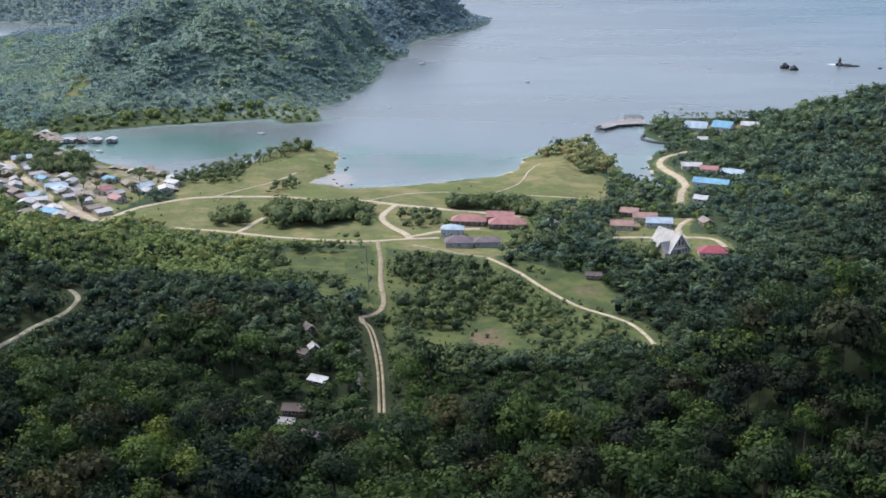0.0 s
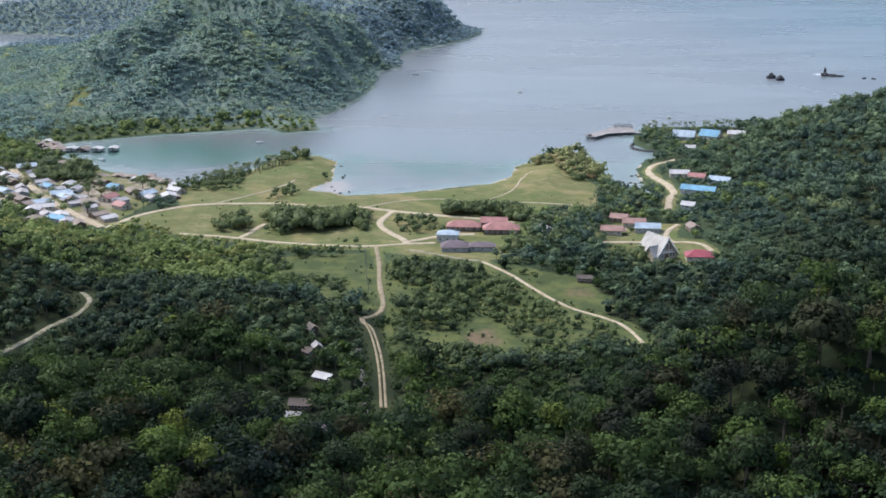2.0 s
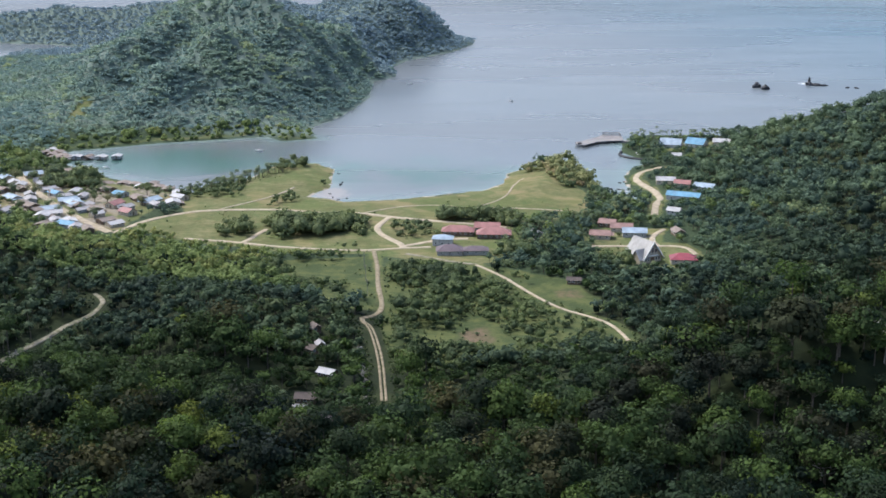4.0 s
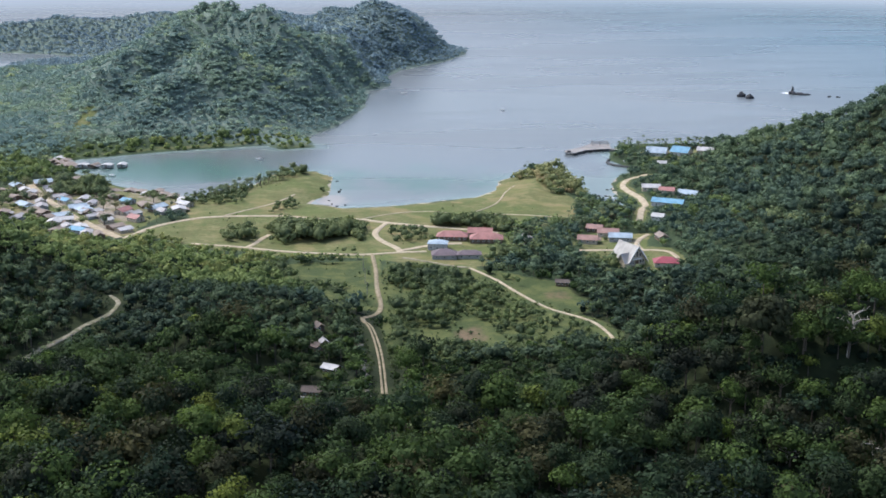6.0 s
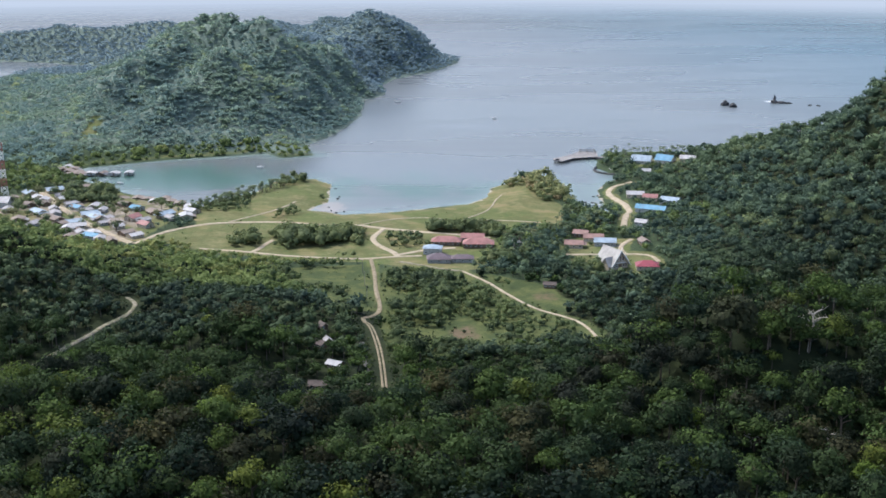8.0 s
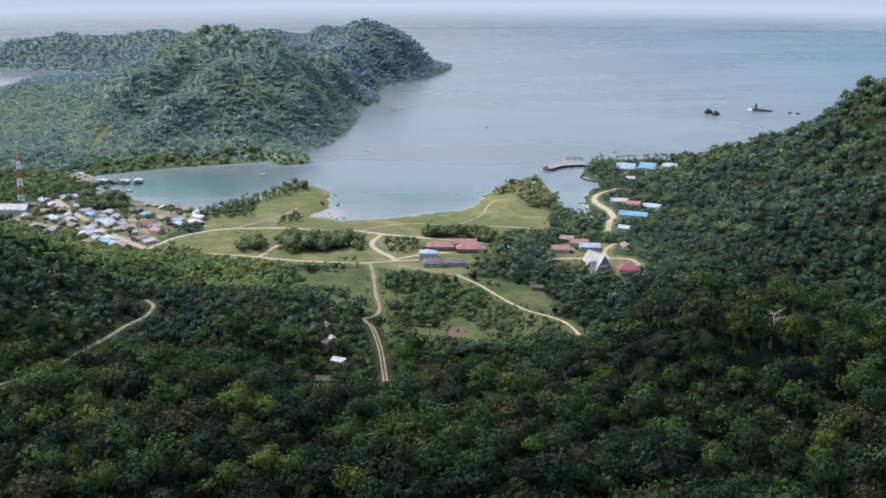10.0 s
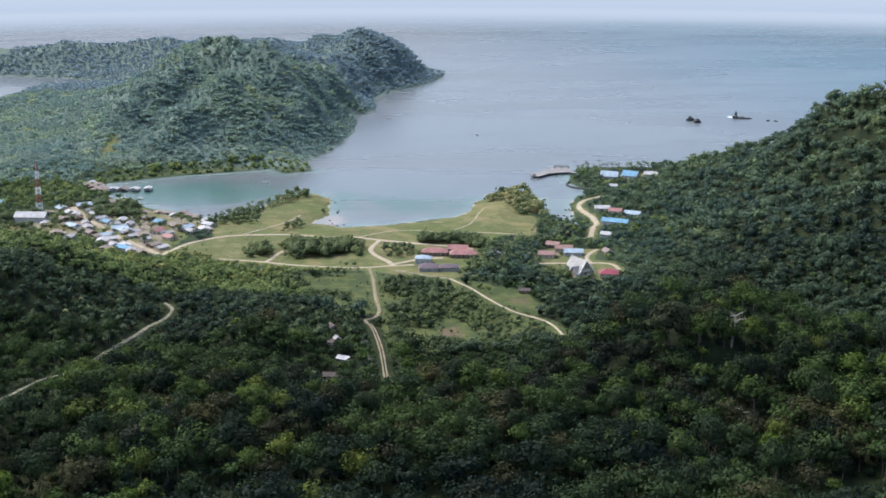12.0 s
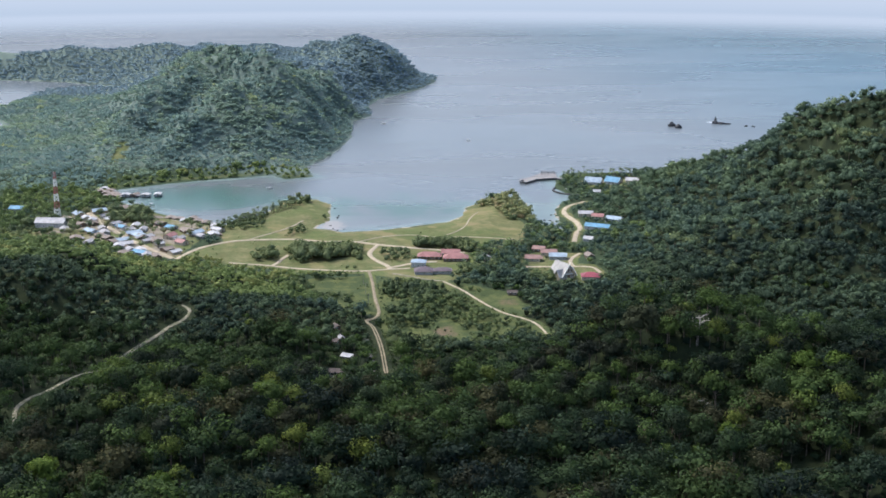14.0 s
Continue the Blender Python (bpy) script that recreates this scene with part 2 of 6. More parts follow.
sea_c = w.mix(w.ramp(w.math("ADD", w.attr("bay"), w.math("MULTIPLY", w.math("SUBTRACT", w.noise(0.03, 4), 0.5), 0.9)), 0.25, 0.85), sea_c, (0.040, 0.094, 0.078))
sea_c = w.mix(w.ramp(w.math("ADD", w.attr("reef"), w.math("MULTIPLY", w.math("SUBTRACT", w.noise(0.12, 5, 0.7), 0.5), 1.1)), 0.30, 0.75), sea_c, (0.205, 0.188, 0.172))
w.put(w.math("ADD", 0.20, w.math("ADD", w.math("MULTIPLY", w.ramp(w.noise(0.004, 4, 0.6, (0.35, 1.0, 1)), 0.38, 0.62), 0.10), w.math("MULTIPLY", w.ramp(w.noise(0.02, 5, 0.65, (0.16, 1.0, 1)), 0.40, 0.66), 0.012))), w.b.inputs["Roughness"])
M["sea"] = w.base(sea_c).bump(w.noise(0.10, 3, 0.5, (0.5, 1.3, 1)), 0.012, 1.0).m



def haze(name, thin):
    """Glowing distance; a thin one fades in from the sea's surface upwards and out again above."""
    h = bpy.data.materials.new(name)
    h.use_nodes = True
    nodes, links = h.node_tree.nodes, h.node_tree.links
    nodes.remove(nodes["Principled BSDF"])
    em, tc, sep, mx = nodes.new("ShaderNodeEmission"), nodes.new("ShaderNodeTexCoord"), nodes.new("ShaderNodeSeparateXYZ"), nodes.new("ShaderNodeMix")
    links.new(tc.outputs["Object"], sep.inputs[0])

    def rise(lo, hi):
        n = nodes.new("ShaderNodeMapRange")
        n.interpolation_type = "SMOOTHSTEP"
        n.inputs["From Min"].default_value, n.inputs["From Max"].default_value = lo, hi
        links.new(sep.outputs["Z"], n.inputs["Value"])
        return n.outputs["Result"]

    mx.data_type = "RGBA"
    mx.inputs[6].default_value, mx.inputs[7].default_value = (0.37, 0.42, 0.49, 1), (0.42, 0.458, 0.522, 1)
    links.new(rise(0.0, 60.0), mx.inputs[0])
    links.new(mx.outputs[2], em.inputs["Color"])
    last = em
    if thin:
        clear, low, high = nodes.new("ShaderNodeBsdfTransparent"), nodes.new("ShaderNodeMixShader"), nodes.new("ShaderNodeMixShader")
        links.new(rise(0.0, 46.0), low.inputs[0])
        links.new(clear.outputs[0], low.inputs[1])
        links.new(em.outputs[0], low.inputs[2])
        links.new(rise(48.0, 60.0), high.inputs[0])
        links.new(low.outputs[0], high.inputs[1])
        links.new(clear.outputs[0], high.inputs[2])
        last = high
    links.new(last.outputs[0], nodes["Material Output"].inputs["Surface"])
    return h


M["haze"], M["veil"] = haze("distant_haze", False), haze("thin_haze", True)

# ---------------------------------------------------------------- the lie of the land
# Shore of the mainland, counter to the clock from the open sea on the right to the far headland
SHORE = [
    (1500, 1420), (800, 1240), (430, 1165), (340, 1140), (262, 1135), (225, 1150), (160, 1150), (147, 1120), (138, 1073), (150, 1045), (160, 1034),
    (138, 1006), (129, 979), (126, 950), (130, 900), (114, 906), (106, 935), (104, 1005), (88, 1032), (58, 1008),
    (42, 986), (36, 948), (22, 927), (-35, 900), (-72, 891), (-99, 908), (-88, 938), (-91, 1000), (-106, 1024),
    (-138, 1022), (-150, 968), (-186, 916), (-234, 949), (-286, 1000), (-330, 1045), (-313, 1076), (-247, 1113),
    (-164, 1142), (-146, 1120), (-118, 1134), (-130, 1187), (-108, 1250), (-89, 1364)]
SHORE_FAR = [
    (-92, 1497), (-68, 1545), (-76, 1635), (-60, 1705), (-3, 1800), (28, 1900), (32, 1960), (-10, 1990), (-160, 2020), (-360, 2050),
    (-900, 2090), (-1700, 2120), (-1700, -1400), (1500, -1400)]
LAGOON = [(-1100, 1915), (-720, 1930), (-600, 1905), (-505, 1850), (-480, 1815), (-560, 1830), (-600, 1770), (-615, 1620), (-575, 1500), (-545, 1450), (-700, 1400), (-1100, 1380)]

# Hills: x, y, height, half length, half width, turn in degrees
HILLS = [
    (-140, 1870, 41, 70, 90, 0), (-62, 1885, 44, 46, 80, 0), (-285, 1900, 50, 110, 90, 0), (-95, 1600, 20, 40, 90, 0), (-198, 1395, 26, 100, 22, -54), (-312, 1340, 22, 85, 22, 70), (-258, 1245, 16, 62, 18, 62), (-352, 1290, 14, 70, 20, 105),
    (-105, 1780, 18, 80, 26, 95), (-40, 1830, 7, 70, 26, 70),
    (-248, 1500, 64, 110, 112, 0), (-300, 1560, 24, 46, 60, 0), (-238, 1290, 52, 66, 92, 15), (-345, 1400, 16, 60, 130, 0), (-160, 1400, 26, 60, 95, 0),
    (-520, 1600, 8, 80, 40, 0), (-430, 1500, 14, 70, 90, 0), (-620, 2030, 36, 110, 60, 0), (-820, 2030, 38, 90, 60, 0), (-430, 2000, 40, 110, 70, 0), (-195, 1690, 42, 110, 100, 0),
    (-400, 1180, 7, 90, 120, 0),
    (440, 960, 75, 95, 140, 12), (315, 1000, 17, 55, 90, 25), (340, 740, 30, 100, 140, 0), (520, 760, 50, 120, 220, 0),
    (142, 512, 43, 58, 42, -12), (265, 464, 25, 80, 66, 0), (40, 440, 10, 70, 50, 0), (-190, 470, 14, 80, 42, 0), (-80, 425, 9, 70, 40, 0),
    (-246, 628, 34, 56, 56, 0), (-205, 700, 8, 40, 30, 0), (-330, 640, 26, 80, 110, 0), (-108, 606, 17, 46, 52, 0), (60, 950, 7, 30, 45, 0)]


def polygon_distance(x, y, ring):
    """Distance to the outline, positive inside."""
    pts = np.array(ring, float)
    nxt = np.roll(pts, -1, 0)
    best, inside = np.full(x.shape, 1e9), np.zeros(x.shape, bool)
    for (ax, ay), (bx, by) in zip(pts, nxt):
        ex, ey = bx - ax, by - ay
        t = np.clip(((x - ax) * ex + (y - ay) * ey) / (ex * ex + ey * ey + 1e-9), 0, 1)
        best = np.minimum(best, np.hypot(x - ax - t * ex, y - ay - t * ey))
        cross = (ay > y) != (by > y)
        inside ^= cross & (x < ex * (y - ay) / (ey if ey else 1e-9) + ax)
    return np.where(inside, best, -best)


def smooth(a, lo, hi):
    t = np.clip((a - lo) / (hi - lo), 0, 1)
    return t * t * (3 - 2 * t)


WAVES = np.random.RandomState(4).uniform(-1, 1, (24, 4))


def ripple(x, y, size):
    """A cheap smooth noise, about -1 to 1."""
    v = np.zeros(np.shape(x))
    for k, (a, b, c, d) in enumerate(WAVES[:12]):
        f = (0.6 + 0.13 * k) / size
        v = v + np.sin((x * math.cos(a * 9) + y * math.sin(a * 9)) * f * 2 + c * 9 + 1.3 * np.sin((x * math.cos(b * 7) + y * math.sin(b * 7)) * f + d * 5))
    return v / 5.0


def inland(x, y):
    d = np.minimum(polygon_distance(x, y, SHORE + SHORE_FAR), -polygon_distance(x, y, LAGOON))
    return d + 3.0 * ripple(x, y, 14) * smooth(np.abs(d), 0, 20) + 1.6 * ripple(x, y, 5)


def height(x, y):
    d = inland(x, y)
    z = np.clip(d * 0.16, -6, 3.2)
    hills = np.zeros(np.shape(x))
    for hx, hy, hh, a, b, turn in HILLS:
        c, s = math.cos(radians(turn)), math.sin(radians(turn))
        u, v = ((x - hx) * c + (y - hy) * s) / a, (-(x - hx) * s + (y - hy) * c) / b
        hills = hills + hh * np.exp(-(u * u + v * v) * 0.75)
    far = smooth(y, 1080, 1200) * (x < 60)
    ridged = 0.36 * (0.42 - 1.5 * np.abs(ripple(x, y, 62))) + 0.20 * (0.4 - np.abs(ripple(x + 31, y + 50, 30)))
    ridged = ridged * (1 - 0.6 * smooth(y, 1700, 1800))
    spurs = 0.26 * (0.38 - 1.25 * np.abs(ripple(x + 40, y, 58))) * smooth(x, 170, 270) * smooth(y, 560, 640)
    rough = hills * (spurs + (0.19 * ripple(x, y, 46) + 0.05 * ripple(x + 77, y, 15)) * (1 - far) + ridged * far)
    return z + (hills + rough) * smooth(d, 0, 55) + 0.5 * ripple(x, y, 45) * smooth(d, 10, 60)


XS = np.concatenate([np.linspace(-1500, -660, 36)[:-1], np.linspace(-660, -420, 31)[:-1], np.linspace(-420, 420, 205), np.linspace(420, 620, 36)[1:], np.linspace(620, 1400, 34)[1:]])
YS = np.concatenate([np.linspace(-900, 330, 26)[:-1], np.linspace(330, 1180, 212), np.linspace(1180, 2350, 150)[1:]])
GX, GY = np.meshgrid(XS, YS)
GZ, GD = height(GX, GY), inland(GX, GY)


def ground_z(x, y):
    """The height of the ground sheet itself at x, y."""
    x, y = np.asarray(x, float), np.asarray(y, float)
    i = np.clip(np.searchsorted(XS, x) - 1, 0, len(XS) - 2)
    j = np.clip(np.searchsorted(YS, y) - 1, 0, len(YS) - 2)
    u, v = (x - XS[i]) / (XS[i + 1] - XS[i]), (y - YS[j]) / (YS[j + 1] - YS[j])
    return (GZ[j, i] * (1 - u) + GZ[j, i + 1] * u) * (1 - v) + (GZ[j + 1, i] * (1 - u) + GZ[j + 1, i + 1] * u) * v


# Open ground
MEADOW = [(-199, 808), (-174, 846), (-190, 905), (-146, 976), (-135, 1024), (-101, 1024), (-88, 1000), (-84, 940), (-96, 902), (-60, 888), (0, 908),
          (36, 950), (46, 992), (64, 1000), (80, 960), (92, 900), (88, 850), (60, 836), (34, 815), (38, 788), (40, 740), (14, 728), (-16, 732),
          (-45, 747), (-100, 752), (-156, 772)]
FIELD = [(-97, 731), (-49, 742), (-42, 700), (-38, 640), (-56, 632), (-76, 664), (-103, 700)]
SLOPE = [(-36, 735), (10, 726), (33, 693), (50, 660), (78, 628), (88, 606), (82, 588), (62, 594), (36, 578), (17, 568), (-20, 556), (-30, 598), (-32, 655)]
LAWN = [(84, 772), (137, 766), (144, 738), (120, 716), (96, 718), (86, 745)]
STRIP = [(22, 724), (62, 694), (75, 664), (76, 646), (60, 645), (35, 685)]
TOWN = [(-345, 925), (-318, 968), (-286, 990), (-235, 943), (-190, 910), (-198, 850), (-205, 800), (-222, 795), (-262, 832), (-310, 848), (-372, 868)]
BAY = [(172, 1062), (210, 1050), (228, 1062), (212, 1086), (170, 1092), (158, 1080)]
YARD = [(78, 776), (125, 772), (128, 800), (100, 812), (86, 800)]
OPEN = [MEADOW, FIELD, SLOPE, LAWN, STRIP, TOWN, BAY, YARD]

ROADS = {
    "coast_road": (3.9, "road", [(-205, 790), (-192, 824), (-174, 843), (-152, 851), (-117, 856), (-88, 847), (-61, 846), (-36, 834), (-9, 823), (17, 814), (34, 806)]),
    "valley_road": (3.1, "road", [(-160, 780), (-132, 773), (-101, 762), (-65, 756), (-46, 755), (-30, 758), (-12, 762)]),
    "link_road": (3.8, "road", [(-40, 835), (-46, 810), (-42, 790), (-30, 768), (-28, 757)]),
    "yard_road": (3.6, "road", [(-28, 763), (-19, 770), (-5, 779), (10, 781)]),
    "south_road": (2.4, "dirt", [(-45, 755), (-41, 723), (-38, 682), (-34, 645), (-37, 629), (-42, 621), (-40, 613)]),
    "wheel_rut_west": (1.0, "dirt", [(-41, 614), (-38, 607), (-33, 581), (-30, 557), (-27, 522)]),
    "wheel_rut_east": (1.0, "dirt", [(-39.2, 614), (-36.2, 607), (-31.2, 581), (-28.2, 557), (-25.2, 522)]),
    "hill_path": (1.9, "road", [(14, 725), (28, 702), (40, 676), (54, 650), (68, 635), (76, 623), (80, 607), (81, 594)]),
    "lower_path": (2.4, "track", [(-26, 746), (-15, 740), (2, 730), (14, 726)]),
    "church_road": (2.8, "road", [(82, 764), (99, 763), (116, 761), (127, 761), (136, 756), (139, 742)]),
    "church_lane": (3.2, "road", [(120, 762), (119, 775), (123, 788), (130, 800)]),
    "bay_road": (4.4, "road", [(130, 838), (136, 869), (142, 889), (142, 915), (136, 944), (136, 965), (144, 983), (160, 994)]),
    "town_road": (5.0, "road", [(-208, 792), (-222, 808), (-235, 824), (-262, 861), (-286, 900), (-303, 930), (-318, 956)]),
    "field_track": (3.2, "road", [(-124, 770), (-120, 782), (-118, 792), (-114, 804)]),
    "shore_track": (1.5, "road", [(-58, 846), (-34, 863), (-10, 868), (8, 862), (30, 862), (58, 856), (79, 849)]),
    "point_track": (1.5, "road", [(-153, 852), (-139, 873), (-122, 897), (-112, 925)]),
    "point_path": (1.3, "road", [(20, 868), (36, 890), (44, 925), (52, 950)]),
    "hill_road": (2.4, "track", [(-170, 626), (-163, 615), (-164, 603), (-173, 588), (-182, 568), (-192, 545), (-204, 503), (-215, 472), (-226, 460), (-231, 449), (-228, 434)]),
}


def smooth_line(pts, step=3.0):
    """A curve through the points, as evenly spaced places."""
    p = np.array([pts[0]] + list(pts) + [pts[-1]], float)
    out = []
    for k in range(1, len(p) - 2):
        n = max(2, int(np.hypot(*(p[k + 1] - p[k])) / step))
        for t in np.linspace(0, 1, n, endpoint=False):
            out.append(0.5 * (2 * p[k] + (p[k + 1] - p[k - 1]) * t + (2 * p[k - 1] - 5 * p[k] + 4 * p[k + 1] - p[k + 2]) * t * t
                              + (3 * p[k] - p[k - 1] - 3 * p[k + 1] + p[k + 2]) * t ** 3))
    return np.array(out + [p[-2]])


LINES = {k: smooth_line(v[2]) for k, v in ROADS.items()}
ROAD_PTS = np.concatenate([np.column_stack([LINES[k], np.full(len(LINES[k]), ROADS[k][0] / 2)]) for k in ROADS])


def road_gap(x, y):
    """Metres to the nearest road's edge."""
    x, y = np.asarray(x, float).ravel(), np.asarray(y, float).ravel()
    best = np.full(x.shape, 1e9)
    for k in range(0, len(x), 20000):
        d = np.hypot(x[k:k + 20000, None] - ROAD_PTS[None, :, 0], y[k:k + 20000, None] - ROAD_PTS[None, :, 1]) - ROAD_PTS[None, :, 2]
        best[k:k + 20000] = d.min(1)
    return best


def open_ground(x, y):
    return np.max([polygon_distance(x, y, o) for o in OPEN], 0)


def sheet(name, xs, ys, zz, material, layers, label, category):
    ny, nx = zz.shape
    me = bpy.data.meshes.new(name)
    gx, gy = np.meshgrid(xs, ys)
    co = np.column_stack([gx.ravel(), gy.ravel(), zz.ravel()])
    i = (np.arange(ny - 1)[:, None] * nx + np.arange(nx - 1)[None]).ravel()
    mesh_from(me, co, np.column_stack([i, i + 1, i + nx + 1, i + nx]))
    for key, val in layers.items():
        me.attributes.new(key, "FLOAT", "POINT").data.foreach_set("value", val.astype(np.float32).ravel())
    me.polygons.foreach_set("use_smooth", np.ones(len(me.polygons), bool))
    me.materials.append(material)
    return tagged(new(name, me), label, category, kind="structure")


def mesh_from(me, co, quads):
    """Fills a mesh with quads in one go."""
    n = len(quads)
    me.vertices.add(len(co))
    me.vertices.foreach_set("co", np.asarray(co, np.float32).ravel())
    me.loops.add(n * 4)
    me.loops.foreach_set("vertex_index", np.asarray(quads, np.int32).ravel())
    me.polygons.add(n)
    me.polygons.foreach_set("loop_start", np.arange(0, n * 4, 4, dtype=np.int32))
    me.update(calc_edges=True)


near = (GX > -425) & (GX < 625) & (GY > 325) & (GY < 1185)
open_d = np.full(GX.shape, -200.0)
open_d[near] = open_ground(GX[near], GY[near])
gap = np.full(GX.shape, 200.0)
gap[near] = road_gap(GX[near], GY[near])
town_d, bay_d = polygon_distance(GX, GY, TOWN), np.maximum(polygon_distance(GX, GY, BAY), polygon_distance(GX, GY, YARD))
far_shore = 0.5 * smooth(GD, 1, 5) * (1 - smooth(GD, 9, 18)) * smooth(GY, 1040, 1060) * (GX < 0) * (GY < 1150)
grass = np.maximum(smooth(open_d, -6, 4), far_shore)
grass = np.maximum(grass, smooth(-gap, -5, -1) * 0.8 * smooth(GX, -150, -130) * smooth(GY, 615, 660))
grass = np.maximum(grass, 1.2 * np.exp(-(((GX + 340) / 9) ** 2 + ((GY - 1185) / 34) ** 2)))
soil = np.maximum(smooth(town_d, -4, 8) * (0.46 + 0.34 * ripple(GX, GY, 14)), smooth(bay_d, -2, 6) * 0.40)
earth = 0.85 * np.exp(-(((GX - 12) / 12) ** 2 + ((GY - 605) / 16) ** 2))
earth = np.maximum(earth, 0.75 * np.exp(-(((GX - 116) / 10) ** 2 + ((GY - 426) / 7) ** 2)))
earth = np.maximum(earth, 0.55 * np.exp(-(((GX - 354) / 10) ** 2 + ((GY - 810) / 14) ** 2)))
earth = np.maximum(earth, 0.7 * np.exp(-(((GX - 60) / 14) ** 2 + ((GY - 672) / 10) ** 2)))
earth = np.maximum(earth, 0.8 * np.exp(-(((GX + 185) / 9) ** 2 + ((GY - 533) / 8) ** 2)))
dry = 0.5 * np.exp(-(((GX - 50) / 40) ** 2 + ((GY - 925) / 62) ** 2) ** 2) + 0.62 * smooth(ripple(GX, GY, 26), 0.0, 0.7) * (GY < 1100)
lush = np.maximum(smooth(polygon_distance(GX, GY, FIELD), -8, 3), smooth(np.maximum(polygon_distance(GX, GY, SLOPE), polygon_distance(GX, GY, STRIP)), -8, 3))
# Floor tone: shade-dark near and on the right hill, haze-pale far off.
floor_tone = np.maximum(0.5 * smooth(GY, 640, 720) * (1 - 0.9 * smooth(GX, 170, 220)), smooth(GY, 1060, 1180) * (GX < 80))
sand = (1 - smooth(GD, 0.5, 4.5)) * (1 - 0.8 * smooth(GY, 1030, 1060)) * (1 - 0.8 * smooth(GY, 1130, 1180)) * (1 - smooth(GY, 1045, 1060) * (GX < -60)) * (0.55 + 0.25 * ripple(GX, GY, 25) + 0.5 * np.exp(-(((GX + 92) / 22) ** 2 + ((GY - 905) / 16) ** 2)))
sheet("ground", XS, YS, GZ, M["ground"], {"grass": grass, "soil": soil, "sand": sand, "earth": earth, "lush": lush, "dry": dry, "floor_tone": floor_tone},
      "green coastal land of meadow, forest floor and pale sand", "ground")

SX, SY = np.concatenate([np.linspace(-3200, -450, 24)[:-1], np.linspace(-450, 650, 120), np.linspace(650, 3200, 22)[1:]]), np.concatenate([np.linspace(700, 1300, 90)[:-1], np.linspace(1300, 3320, 66)])
QX, QY = np.meshgrid(SX, SY)
shallow = 0.9 * np.exp(-np.clip(-inland(QX, QY), 0, 400) / 22) * (1 - 0.75 * smooth(QY, 1120, 1200))
bay = 0.85 * np.exp(-(((QX + 230) / 110) ** 2 + ((QY - 1030) / 70) ** 2)) + 0.62 * np.exp(-(((QX + 10) / 120) ** 2 + ((QY - 985) / 75) ** 2))
reef = 0.95 * np.exp(-((((QX + 84) / 13) ** 2 + ((QY - 916) / 30) ** 2))) + 0.5 * np.exp(-((((QX - 122) / 9) ** 2 + ((QY - 925) / 35) ** 2)))
sheet("water", SX, SY, np.zeros(QX.shape), M["sea"], {"shallow": shallow, "bay": bay, "reef": reef, "offshore": smooth(QX + 0.25 * (QY - 1500), 180, 900)}, "calm blue-grey sea with teal shallows in the bay", "sea")

# Two added emissive walls stand in for the bright haze out at sea.
for name, far_off, key, label in (("backdrop", 3290, "haze", "glowing wall painted as the pale haze where sea and sky meet"), ("haze_veil", 2700, "veil", "glowing see-through wall painted as thin haze over the far sea")):
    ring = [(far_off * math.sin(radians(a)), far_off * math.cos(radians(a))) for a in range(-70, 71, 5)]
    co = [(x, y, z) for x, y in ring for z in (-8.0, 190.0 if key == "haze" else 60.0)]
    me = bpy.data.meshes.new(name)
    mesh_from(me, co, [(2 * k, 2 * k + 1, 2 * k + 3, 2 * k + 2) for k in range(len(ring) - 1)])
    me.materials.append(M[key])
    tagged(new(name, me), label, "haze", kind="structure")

for key, (wide, mat_name, _) in ROADS.items():
    line = LINES[key]
    tang = np.gradient(line, axis=0)
    tang /= np.linalg.norm(tang, axis=1)[:, None] + 1e-9
    side = np.column_stack([-tang[:, 1], tang[:, 0]])
    wob = 1 + 0.12 * ripple(line[:, 0], line[:, 1], 6)
    cols = []
    for k, f in enumerate((-1.12, -1.0, -0.5, 0.0, 0.5, 1.0, 1.12)):
        p = line + side * (f * wide / 2 * wob)[:, None]
        cols.append(np.column_stack([p, ground_z(p[:, 0], p[:, 1]) + (-0.3, 0.22, 0.30, 0.34, 0.30, 0.22, -0.3)[k]]))
    co = np.stack(cols, 1).reshape(-1, 3)
    i = (np.arange(len(line) - 1)[:, None] * 7 + np.arange(6)[None]).ravel()
    me = bpy.data.meshes.new(key)
    mesh_from(me, co, np.column_stack([i, i + 7, i + 8, i + 1]))
    me.materials.append(M[mat_name])
    tagged(new(key, me), "pale gravel road on low ground" if mat_name == "road" else "worn wheel rut of bare earth in the grass" if "rut" in key else "faint grassy earth track", "road", kind="structure")

